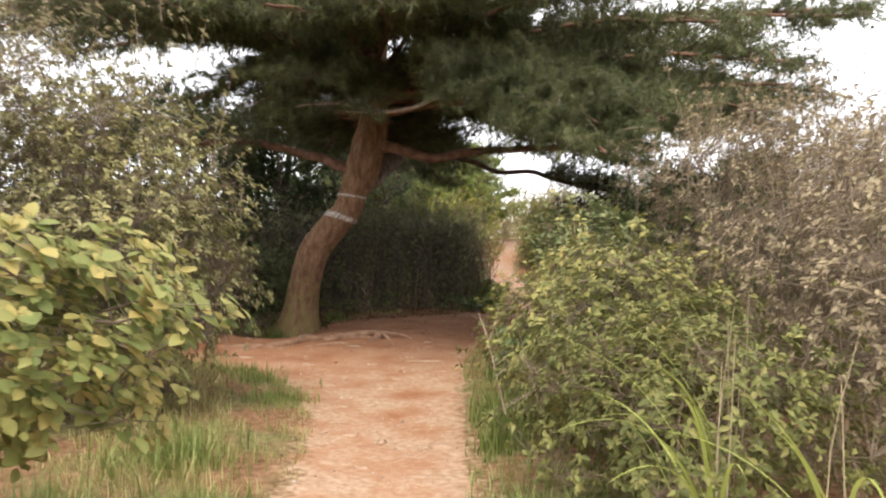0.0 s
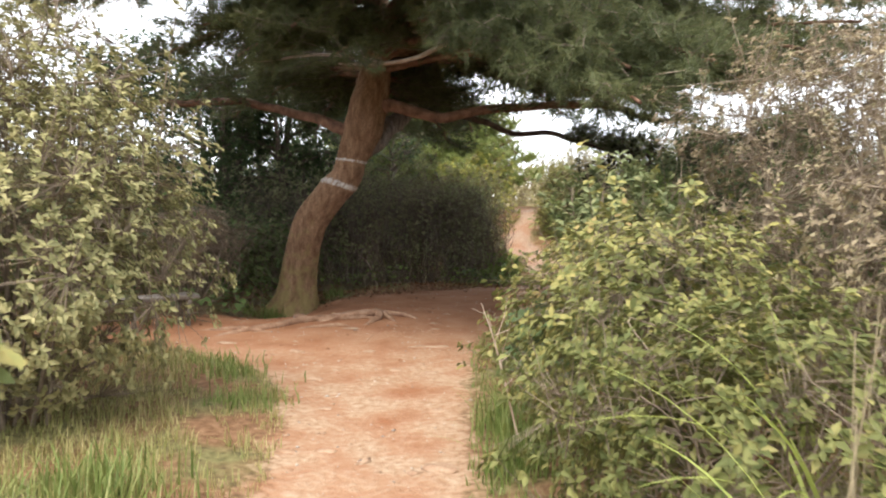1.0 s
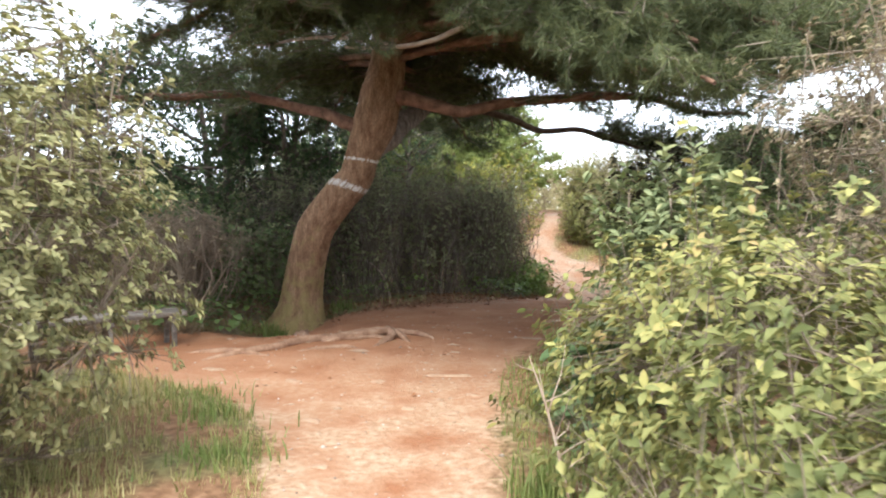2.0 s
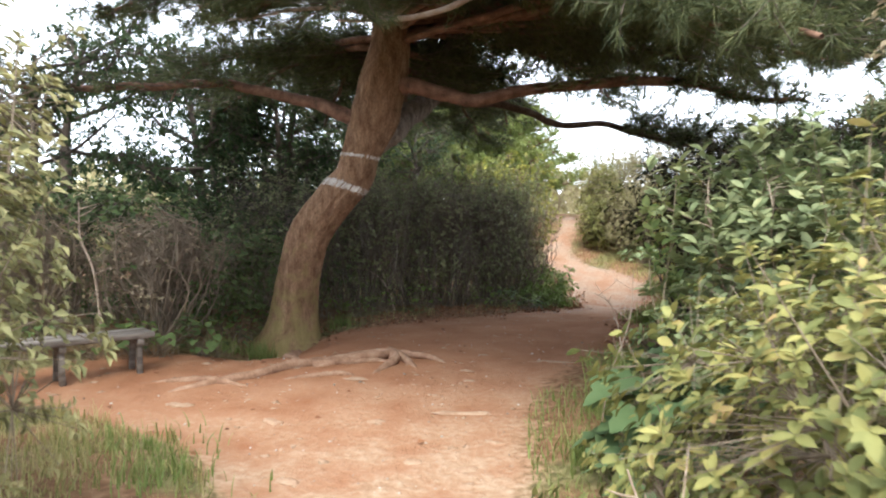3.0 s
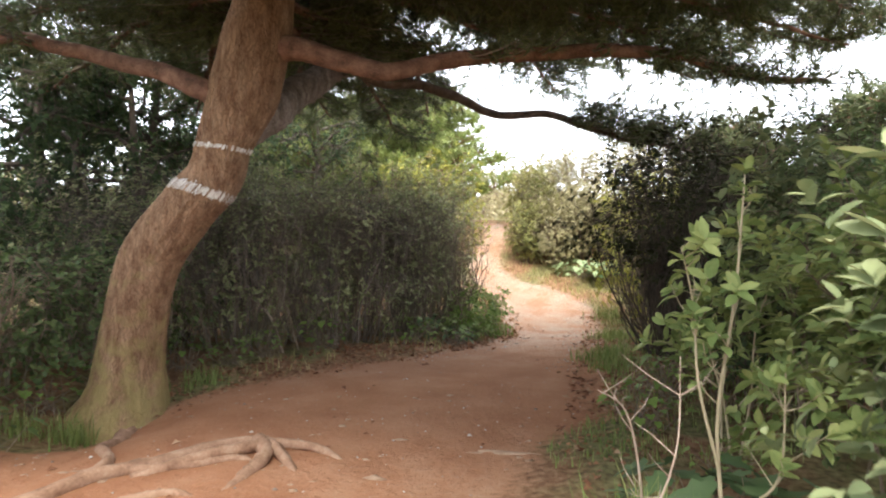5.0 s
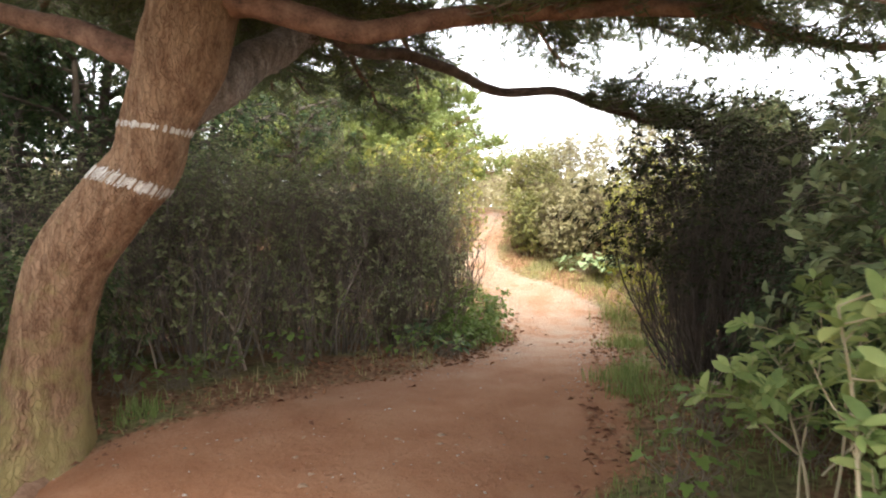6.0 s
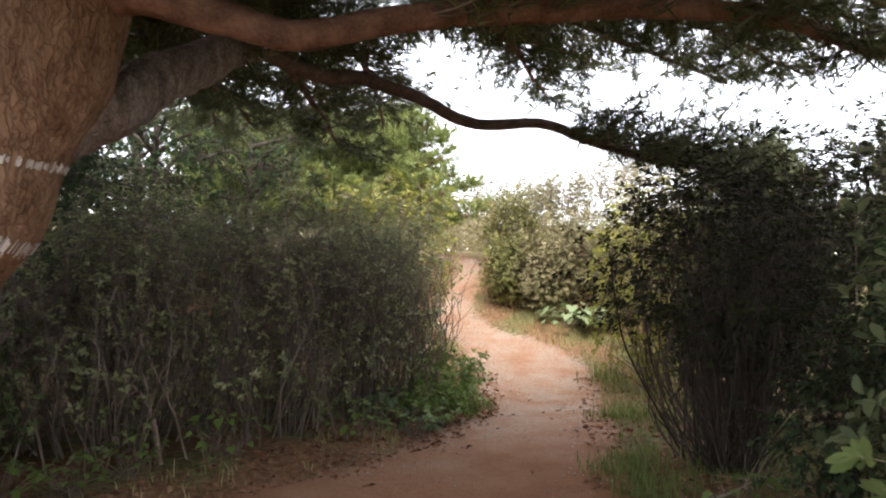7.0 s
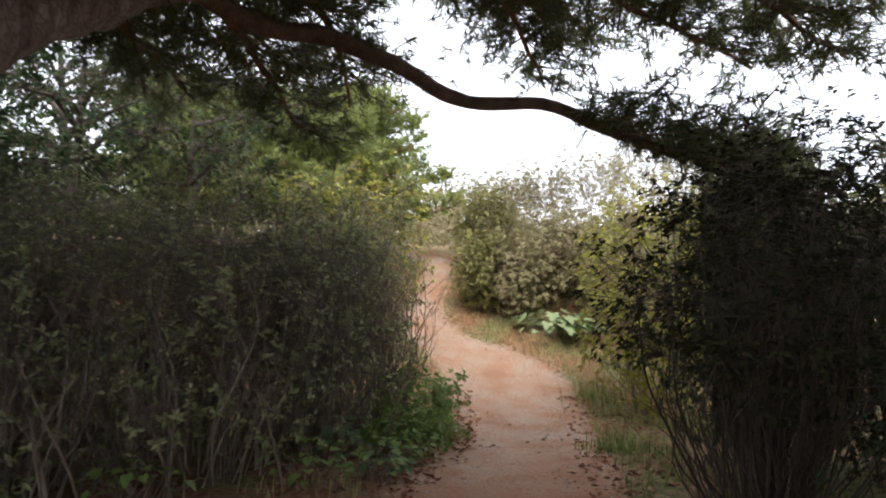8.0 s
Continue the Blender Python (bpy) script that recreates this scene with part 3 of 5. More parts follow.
def trunk_ring(u_pts, radii, sides, seed, bark=0.028):
    """The trunk's skin as rings, with plates of bark, a flared foot and swellings at the fork."""
    p = curve_points(u_pts, 150)
    r = np.interp(np.linspace(0, 1, 150), np.linspace(0, 1, len(radii)), radii)
    d = unit(np.gradient(p, axis=0))
    a = unit(np.cross(d, np.array([0, 1.0, 0])))
    b = np.cross(d, a)
    th = np.linspace(0, 2 * math.pi, sides, endpoint=False)
    rows = []
    for i in range(150):
        for t in th:
            q = Vector((math.cos(t) * 2.6, math.sin(t) * 2.6, p[i, 2] * 0.45 + 0.25 * math.sin(3 * t)))
            ridge = abs(noise.noise(q * 3.2 + Vector((seed, 0, 0)))) + 0.5 * abs(noise.noise(q * 8.0))
            swell = 0.04 * noise.noise(q * 0.7)
            foot = max(0.0, 0.3 - p[i, 2]) * 0.13 * max(0, math.sin(3 * t + 0.7) + 0.35 * math.sin(5 * t))
            rr = r[i] * (1 + swell) + foot + bark * (ridge - 0.35)
            rows.append(p[i] + rr * (math.cos(t) * a[i] + math.sin(t) * b[i]))
    return np.array(rows).reshape(150, sides, 3), p, d


def make_pine():
    rng = np.random.default_rng(11)
    ob = thing("pine_tree", pose(0, 0, 0), "tall leaning pine with reddish bark and two white painted rings", "tree")
    sides = 72
    skin, line, way = trunk_ring(TRUNK, TRUNK_R, sides, 3.0)
    i, j = np.meshgrid(np.arange(149), np.arange(sides), indexing="ij")
    k = (j + 1) % sides
    f = np.stack([i * sides + j, i * sides + k, (i + 1) * sides + k, (i + 1) * sides + j], -1).reshape(-1, 4)
    trunk = part("trunk", raw_mesh("trunk", skin.reshape(-1, 3), f), M_BARK, ob, "reddish furrowed pine bark, mossy at the foot, light painted into the lower part", True)
    # painted rings: ragged shells over the bark
    for z0, thick, tilt in ((2.02, 0.066, -0.42), (2.375, 0.036, -0.14)):
        heap = Heap()
        zs = line[:, 2]
        for s in range(sides * 3):
            t0, t1 = s / 3, (s + 1) / 3
            if rng.uniform() < 0.22:
                continue
            corner = []
            jit = rng.normal(0, 0.14, 2)
            for t in (t0, t1):
                c = int(t) % sides
                fr = t - int(t)
                col = skin[:, c] * (1 - fr) + skin[:, (c + 1) % sides] * fr
                off = tilt * (col[:, 0] - line[:, 0])
                for e in (-0.5 + jit[0], 0.5 + jit[1]):
                    # height along the trunk's own axis
                    target = z0 + e * thick
                    h = col[:, 2] - off
                    idx = int(np.argmin(np.abs(np.where(np.arange(150) < 120, h, 99) - target)))
                    idx = min(max(idx, 1), 147)
                    g = idx if h[idx] <= target else idx - 1
                    w = (target - h[g]) / (h[g + 1] - h[g] + 1e-9)
                    q = col[g] * (1 - w) + col[g + 1] * w
                    n_out = unit(q - line[g])
                    corner.append(q + n_out * 0.007)
            heap.add(np.array([corner[0], corner[2], corner[3], corner[1]]), np.array([[0, 1, 2, 3]]))
        part("painted_ring", heap, M_PAINT, trunk, "chipped white painted ring")
    limbs = []

    def limb(pts, radii, mat=M_LIMB, label="", n=46, sides_=12):
        heap = Heap()
        p = curve_points(pts, n)
        p[2:] += np.array([[noise.noise(Vector(q * 1.9)), noise.noise(Vector(q * 1.9 + 9)), noise.noise(Vector(q * 1.9 + 20))] for q in p[2:]]) * 0.05
        tube(heap, p, radii, sides_, 0.05, rng)
        part("limb", heap, mat, ob, label, True)
        limbs.append((p, radii))
        return p
    # limbs that show singly
    left = limb([(-1.62, 13.63, 2.75), (-2.0, 13.55, 2.88), (-2.45, 13.6, 3.03), (-2.95, 13.6, 3.18), (-3.6, 13.6, 3.3), (-4.4, 13.6, 3.3), (-5.3, 13.6, 3.28), (-6.3, 13.5, 3.3)], [0.115, 0.075, 0.06, 0.05, 0.03])
    right = limb([(-1.55, 13.62, 3.15), (-1.2, 13.55, 3.2), (-0.78, 13.55, 3.1), (-0.46, 13.58, 3.03), (-0.18, 13.6, 3.06), (0.63, 13.6, 3.18), (1.7, 13.6, 3.2), (2.15, 13.6, 3.17), (2.6, 13.6, 3.02), (3.3, 13.6, 2.95)],
                 [0.12, 0.088, 0.075, 0.06, 0.045, 0.02])
    grey = limb([(-1.68, 13.7, 2.55), (-1.45, 14.1, 2.82), (-1.25, 14.6, 3.14), (-0.98, 15.1, 3.4), (-0.6, 15.8, 3.75), (0.0, 16.8, 4.1)], [0.19, 0.16, 0.14, 0.09, 0.03], M_GREYLIMB, "thick grey limb")
    low = limb([(-1.05, 15.0, 3.35), (-0.9, 15.35, 3.42), (-0.58, 15.7, 3.35), (-0.18, 15.9, 3.34), (0.15, 16.1, 3.27), (0.55, 16.3, 3.16), (0.92, 16.4, 3.1), (1.45, 16.5, 3.12), (1.89, 16.6, 3.03), (2.29, 16.7, 2.92), (2.75, 16.8, 2.82), (3.4, 16.8, 2.7)],
               [0.07, 0.062, 0.055, 0.05, 0.042, 0.02], M_DARKLIMB)
    limb([(-1.45, 13.5, 4.0), (-0.65, 12.6, 4.05), (-0.15, 11.7, 3.72), (-0.4, 11.5, 3.5), (-0.78, 11.5, 3.4), (-1.1, 11.5, 3.39), (-1.5, 11.5, 3.42)], [0.05, 0.035, 0.03, 0.026, 0.012], M_DEAD, "bare pale dead branch", 40, 8)
    limb([(-0.95, 11.6, 3.42), (-1.5, 11.45, 3.5), (-2.1, 11.5, 3.48), (-2.75, 11.45, 3.4)], [0.024, 0.02, 0.008], M_DEAD, "bare pale dead branch", 24, 7)
    # upper boughs: start height, heading (degrees from +x), length, rise, end drop
    boughs = [left, right, grey, low]
    starts = [0.48, 0.5, 0.5, 0.7]
    # pads of needles that hang out over the path, at the ends of bare boughs
    hanging = [(4.2, -60, 5.1, 0.1, 1.62), (3.95, -55, 5.6, 0.1, 1.5), (4.4, -51, 5.4, 0.1, 1.7), (4.1, -46, 6.0, 0.15, 1.35), (4.5, -58, 5.3, 0.2, 1.75), (4.3, -56, 5.2, 0.25, 1.45), (4.0, -50, 5.9, 0.2, 1.25), (4.5, -42, 5.6, 0.15, 1.6),
               (4.3, -31, 6.4, 0.15, 1.45), (4.2, -37, 5.8, 0.15, 1.3), (4.3, -33, 6.2, 0.2, 1.35), (4.1, -108, 2.6, 0.1, 0.75), (4.2, -122, 2.8, 0.1, 0.85), (4.0, -94, 2.4, 0.1, 0.6), (4.3, -134, 3.2, 0.2, 0.9), (4.1, -101, 3.0, 0.2, 0.6), (4.4, -115, 3.2, 0.2, 0.8)]
    spec = hanging + [(4.2, -95, 4.5, 0.4, 0.4), (4.3, -80, 4.6, 0.4, 0.4), (4.2, -112, 4.8, 0.4, 0.35), (4.3, -68, 5.2, 0.5, 0.35), (4.2, -125, 4.6, 0.5, 0.4), (4.3, -48, 5.8, 0.6, 0.3), (4.2, -36, 6.2, 0.5, 0.35), (4.3, -57, 5.6, 0.4, 0.3),
            (3.85, 5, 6.2, 0.4, 0.35), (3.9, 18, 6.4, 0.35, 0.35), (3.9, 30, 6.4, 0.35, 0.4), (3.95, 42, 6.4, 0.4, 0.4), (3.9, 55, 5.8, 0.4, 0.45), (3.8, -8, 6.6, 0.3, 0.3), (3.8, -18, 6.8, 0.3, 0.35), (3.75, -28, 6.4, 0.25, 0.4), (4.0, 12, 6.8, 0.4, 0.3),
            (4.0, 25, 6.8, 0.4, 0.35), (4.0, -3, 6.8, 0.4, 0.3), (3.9, -35, 6.6, 0.3, 0.4), (4.2, 35, 6.8, 0.4, 0.35), (4.1, 20, 7.0, 0.4, 0.3), (4.2, 48, 6.0, 0.4, 0.35), (3.7, 70, 4.8, 0.25, 0.45), (3.6, 80, 4.4, 0.1, 0.55), (3.75, 92, 4.4, 0.1, 0.45), (3.75, 98, 4.8, 0.2, 0.5), (3.7, 116, 4.8, 0.2, 0.5), (3.8, 150, 5.0, 0.3, 0.4),
            (3.9, 84, 5.0, 0.4, 0.5), (3.9, 112, 5.0, 0.4, 0.6), (3.7, 138, 5.0, 0.4, 0.6), (4.1, 58, 5.0, 0.5, 0.4),
            (4.2, -20, 6.0, 0.5, 0.3), (4.4, -8, 6.4, 0.6, 0.25), (4.4, -150, 5.0, 0.6, 0.3), (4.5, 195, 5.2, 0.7, 0.3), (4.4, 22, 5.4, 0.6, 0.3), (4.6, 70, 4.8, 0.6, 0.4), (4.6, 125, 4.8, 0.6, 0.5), (4.3, 8, 6.6, 0.6, 0.25), (4.4, 40, 5.6, 0.6, 0.3),
            (4.2, -28, 7.2, 0.5, 0.2), (4.6, -14, 7.4, 0.6, 0.2), (4.4, -140, 6.4, 0.6, 0.3), (4.6, -166, 6.6, 0.6, 0.3), (4.6, -155, 6.2, 0.6, 0.3), (4.8, -146, 5.8, 0.6, 0.3), (4.9, -166, 6.0, 0.6, 0.3), (4.8, 178, 5.6, 0.5, 0.3), (5.1, -152, 5.4, 0.6, 0.3), (4.2, -118, 5.6, 0.5, 0.25),
            # next two rows: unseen high boughs, added to shade trunk and canopy underside
            (4.75, -88, 5.0, 0.6, 0.2), (4.8, -72, 5.0, 0.6, 0.2), (4.9, -102, 4.8, 0.6, 0.2), (5.2, -95, 4.4, 0.6, 0.2), (5.3, -72, 4.6, 0.6, 0.2), (4.8, -116, 4.8, 0.6, 0.2), (4.9, -60, 5.0, 0.6, 0.2),
            (5.4, -85, 4.0, 0.7, 0.2), (5.6, -62, 4.4, 0.7, 0.2), (6.3, -78, 3.4, 0.6, 0.2), (5.5, -108, 3.8, 0.7, 0.2), (6.2, -110, 3.2, 0.6, 0.2),
            (5.0, -80, 4.6, 0.8, 0.2), (5.1, -30, 5.0, 0.9, 0.3), (5.0, -130, 4.6, 0.8, 0.2), (5.2, 175, 4.6, 0.8, 0.3), (5.2, 40, 4.6, 0.8, 0.4), (5.3, 100, 4.4, 0.8, 0.3),
            (5.8, -105, 3.6, 0.8, 0.3), (5.9, -50, 3.9, 0.9, 0.3), (6.1, 180, 3.8, 0.9, 0.3), (6.0, 60, 3.6, 0.8, 0.3), (6.8, -90, 2.6, 0.7, 0.2), (6.8, 0, 2.8, 0.7, 0.2), (7.0, 120, 2.6, 0.7, 0.2), (7.4, -140, 1.8, 0.6, 0.1)]
    for z, head, length, rise, drop in spec:
        g = int(np.argmin(np.abs(line[:, 2] - z)))
        h0 = np.array([math.cos(radians(head)), math.sin(radians(head)), 0])
        s0 = np.array([-h0[1], h0[0], 0])
        pts = [line[g]]
        for t in (0.2, 0.45, 0.7, 1.0):
            pts.append(line[g] + h0 * length * t + s0 * rng.normal(0, 0.25) * t + np.array([0, 0, rise * math.sin(math.pi * t * 0.75) - drop * t * t]))
        boughs.append(limb(pts, [0.05, 0.042, 0.035, 0.015] if z < 4.55 else [0.08, 0.06, 0.045, 0.02], n=30, sides_=8))
        towards = -135 < head < -40
        starts.append(0.35 if length < 3.5 and z < 4.5 else 0.6 if towards and z < 4.25 else 0.45 if towards and z < 4.7 else 0.2 if z < 4.2 else 0.12)
    # side shoots and their needle tufts
    shoots, tuft_p, tuft_d, tuft_near = Heap(), [], [], []
    for bi, p in enumerate(boughs):
        n = len(p)
        length = np.linalg.norm(np.diff(p, axis=0), axis=1).sum()
        start = starts[bi]
        pad = 4 <= bi < 4 + len(hanging)
        count = int(length * ((9, 12, 10, 20)[bi] if bi < 4 else 26))
        if pad:
            count = int(count * 0.8)
        for c in range(count):
            u = start + (1 - start) * (c + rng.uniform()) / count
            x = u * (n - 1)
            a = p[int(x)]
            d = unit(p[min(int(x) + 1, n - 1)] - p[max(int(x) - 1, 0)])
            side = unit(np.cross(d, [0, 0, 1.0])) * (1 if rng.uniform() < 0.5 else -1)
            # needles gather in pads, with gaps between them
            if bi >= 4 and not pad and noise.noise(Vector(a * 0.85)) < -0.27:
                continue
            ln = (0.35 + 0.85 * rng.uniform()) * (1.15 - 0.55 * u)
            if bi < 4:
                ln *= 0.95 if bi == 3 else 0.62
            low_end = 0.1 if bi == 3 else -0.22
            tip = a + (side * rng.uniform(0.4, 1) + d * rng.uniform(0.3, 0.9)) * ln + np.array([0, 0, rng.uniform(low_end, 0.9 if bi == 3 else 0.38) * ln])
            line2 = curve_points([a, (a + tip) / 2 + np.array([0, 0, -0.04]), tip], 4)
            tube(shoots, line2, [0.01, 0.004], 3)
            for v in np.linspace(0.35, 1.0, max(3, int(ln * 10))):
                q = a + (tip - a) * v
                tuft_p.append(q + rng.normal(0, 0.035, 3))
                tuft_d.append(unit(tip - a) * 0.9 + rng.normal(0, 0.5, 3) + np.array([0, 0, 0.35]))
                tuft_near.append(pad)
                if rng.uniform() < 0.36:
                    s2 = q + unit(rng.normal(size=3) + np.array([0, 0, 0.3])) * rng.uniform(0.1, 0.28)
                    tube(shoots, np.array([q, s2]), [0.005, 0.003], 3)
                    tuft_p.append(s2)
                    tuft_d.append(s2 - q + rng.normal(0, 0.05, 3))
                    tuft_near.append(pad)
    tagged(part("twig_mass", shoots, M_DARKSTEM, ob), kind="stuff")
    needles = Heap()
    tuft_p, tuft_d, tuft_near = np.array(tuft_p), np.array(tuft_d), np.array(tuft_near)
    needle_tufts(needles, tuft_p[~tuft_near], tuft_d[~tuft_near], rng, 10, 0.16, 0.0062)
    needle_tufts(needles, tuft_p[tuft_near], tuft_d[tuft_near], rng, 28, 0.155, 0.003)
    tagged(part("needles", needles, M_NEEDLE, ob, "long dark green pine needles"), kind="stuff")
    return ob


def needle_tufts(heap, p, d, rng, count, length, width):
    n = len(p)
    d = unit(np.repeat(d, count, 0))
    r = rng.normal(size=d.shape)
    way = unit(d * 0.75 + unit(r) * 0.72)
    way[:, 2] -= 0.12
    s = length * rng.uniform(0.6, 1.15, (n * count, 1))
    a = np.repeat(p, count, 0) - d * rng.uniform(0, 0.09, (n * count, 1))
    side = unit(np.cross(way, rng.normal(size=way.shape))) * width
    v = np.stack([a - side, a + side, a + way * s - np.array([0, 0, 0.01])], 1)
    heap.add(v.reshape(-1, 3), np.arange(n * count * 3).reshape(-1, 3))


make_pine()


def make_root(pts, radii, label):
    rng = np.random.default_rng(int(abs(pts[0][0]) * 100))
    heap = Heap()
    q = [(x, y, float(ground_z(x, y)) + h) for x, y, h in pts]
    tube(heap, curve_points(q, 40), radii, 10, 0.1, rng)
    ob = part("pine_root", heap, M_ROOT, None, "", True)
    return tagged(ob, label, "root", "surface roots of the pine")


make_root([(-2.95, 10.9, -0.05), (-2.65, 11.25, 0.0), (-2.31, 11.6, 0.015), (-2.1, 11.95, 0.02), (-1.8, 12.2, 0.01), (-1.5, 12.46, 0.025), (-1.19, 12.5, 0.04), (-1.0, 12.3, 0.02), (-0.85, 12.05, -0.04)], [0.035, 0.050, 0.059, 0.048, 0.050, 0.025], "pale exposed pine root lying along the trodden earth")
make_root([(-2.62, 13.7, -0.12), (-2.5, 13.1, -0.03), (-2.42, 12.7, -0.005), (-2.15, 12.2, 0.005), (-2.3, 11.8, -0.03)], [0.140, 0.070, 0.049, 0.042, 0.028], "worn pine root running out from the trunk")
make_root([(-1.9, 12.0, -0.02), (-1.55, 12.2, 0.045), (-1.25, 12.4, 0.05), (-1.12, 12.5, 0.04), (-0.8, 12.45, 0.02), (-0.55, 12.25, -0.03)], [0.028, 0.042, 0.048, 0.035, 0.021], "forked pale pine root in the path")
make_root([(-1.22, 12.52, 0.05), (-1.12, 12.3, 0.035), (-1.18, 12.0, 0.0), (-1.25, 11.8, -0.03)], [0.063, 0.049, 0.042, 0.028], "short pale root stub")


make_root([(-2.35, 12.1, -0.03), (-2.0, 12.05, 0.01), (-1.6, 12.15, 0.015), (-1.3, 12.3, 0.0), (-1.1, 12.2, -0.03)], [0.028, 0.035, 0.035, 0.021], "thin worn root lying beside the larger one")
make_root([(-3.3, 11.2, -0.03), (-2.9, 11.35, 0.0), (-2.55, 11.3, 0.01), (-2.2, 11.2, -0.03)], [0.028, 0.042, 0.042, 0.021], "half-buried root across the trodden earth")
make_root([(-2.1, 11.5, -0.03), (-1.8, 11.6, 0.005), (-1.55, 11.75, 0.005), (-1.35, 11.7, -0.03)], [0.021, 0.031, 0.031, 0.017], "half-buried thin root end")


# ---------- bench ----------
def box(heap, c, size, rot=None, bevel=0.005):
    """A box with chamfered edges."""
    hx, hy, hz = (s / 2 for s in size)
    bm = bmesh.new()
    bmesh.ops.create_cube(bm, size=1)
    bmesh.ops.scale(bm, vec=size, verts=bm.verts)
    bmesh.ops.bevel(bm, geom=bm.edges[:], offset=bevel, segments=1, affect="EDGES")
    bmesh.ops.triangulate(bm, faces=bm.faces[:])
    mat = Matrix.Translation(c) @ (rot or Matrix())
    bm.transform(mat)
    bm.verts.index_update()
    heap.add(np.array([v.co[:] for v in bm.verts]), np.array([[v.index for v in f.verts] for f in bm.faces]))
    bm.free()


def make_bench():
    z = float(ground_z(-4.0, 11.4))
    ob = thing("bench", pose(-3.48, 11.72, z, 0, 0, 226), "low weathered grey wooden bench beside the path", "bench")
    for y in (-0.1, 0.1):
        h = Heap()
        box(h, (0.85, y, 0.375), (1.7, 0.185, 0.055), pose(0, 0, 0, 0, 0.4, 0.3 * (1 if y > 0 else -1)))
        part("seat_plank", h, M_WOOD, ob)
    for x in (0.13, 0.8, 1.5):
        for y in (-0.12, 0.12):
            h = Heap()
            box(h, (x, y, 0.135), (0.05, 0.055, 0.42), pose(0, 0, 0, 0, 1.5 * y * 10, 0))
            part("leg", h, M_WOOD, ob)
        h = Heap()
        box(h, (x, 0, 0.318), (0.06, 0.36, 0.06))
        part("crossbar", h, M_WOOD, ob)


make_bench()

# ---------- shrubs beside the path ----------
shrub("broadleaf_shrub", at(-1.95, 4.15), (1.4, 0.42, 1.62), "large-leaved shrub with yellowing and reddening leaves", "shrub", M_BROAD, M_STEM, 21, 0.62, 1300, 6, 0.07, 0.6, 8, 0.014, lumps=0.2, plain=False)
shrub("azalea_bush", at(-2.85, 7.45, 0), (1.3, 0.95, 2.7), "tall azalea bush with dusty pale green leaf whorls", "shrub", M_GREYLEAF, M_STEM, 22, 0.15, 3200, 7, 0.058, 0.45, 14, 0.018, bare=150, lumps=0.32, wisps=120)
shrub("seedy_bush", at(-3.9, 6.9, 40), (1.5, 1.3, 3.7), "tall twiggy bush with dry seed heads", "shrub", M_SEEDY, M_STEM, 23, 0.4, 3000, 6, 0.05, 0.42, 14, 0.016, bare=500, lumps=0.5, wisps=260)
shrub("azalea_bush", at(1.5, 7.3), (0.92, 1.05, 1.45), "dense azalea bush with yellow-green leaf whorls", "shrub", M_AZALEA_Y, M_STEM, 24, 0.04, 2100, 7, 0.056, 0.45, 12, 0.011, bare=60, hollow=0.5, lumps=0.6, wisps=26, plain=False)
shrub("azalea_bush", at(1.55, 5.7, 70), (0.8, 0.95, 1.1), "low dense azalea bush with dull green leaves", "shrub", M_AZALEA, M_STEM, 25, 0.04, 1400, 7, 0.05, 0.45, 10, 0.009, bare=60, hollow=0.5, lumps=0.6, wisps=40)
shrub("dry_bush", at(3.1, 8.3, 20), (1.2, 1.2, 2.75), "tall brown dry bush with sparse reddish leaves", "shrub", M_DRY, M_STEM, 26, 0.2, 1800, 6, 0.05, 0.4, 14, 0.016, bare=600, lumps=0.6, wisps=300)
shrub("dry_bush", at(3.2, 6.0, 100), (1.15, 1.2, 2.2), "brown dry bush with thin twigs", "shrub", M_DRY, M_STEM, 27, 0.05, 1600, 6, 0.05, 0.4, 12, 0.014, bare=500, lumps=0.5, wisps=240)
shrub("seedy_bush", at(4.5, 9.4, 10), (1.2, 1.2, 2.6), "twiggy brown bush with seed heads", "shrub", M_SEEDY, M_STEM, 33, 0.2, 1300, 6, 0.05, 0.4, 12, 0.014, bare=500, lumps=0.5, wisps=240)
shrub("pale_shrub", at(2.2, 10.75), (0.66, 0.7, 1.75), "open shrub with pale green leaf whorls on tan stems", "shrub", M_SAPLEAF, M_STEM, 28, 0.2, 460, 7, 0.085, 0.46, 6, 0.011, spread=0.6, lumps=0.6, hollow=0.35, power=2.0, wisps=14, plain=False)
shrub("pale_shrub", at(1.5, 8.85, 60), (0.62, 0.66, 1.85), "leafy shrub with pale and yellowing leaf whorls", "shrub", M_PALELEAF, M_STEM, 29, 0.25, 560, 7, 0.076, 0.46, 6, 0.011, lumps=0.6, hollow=0.35, spread=0.6, power=2.0, wisps=10, plain=False)


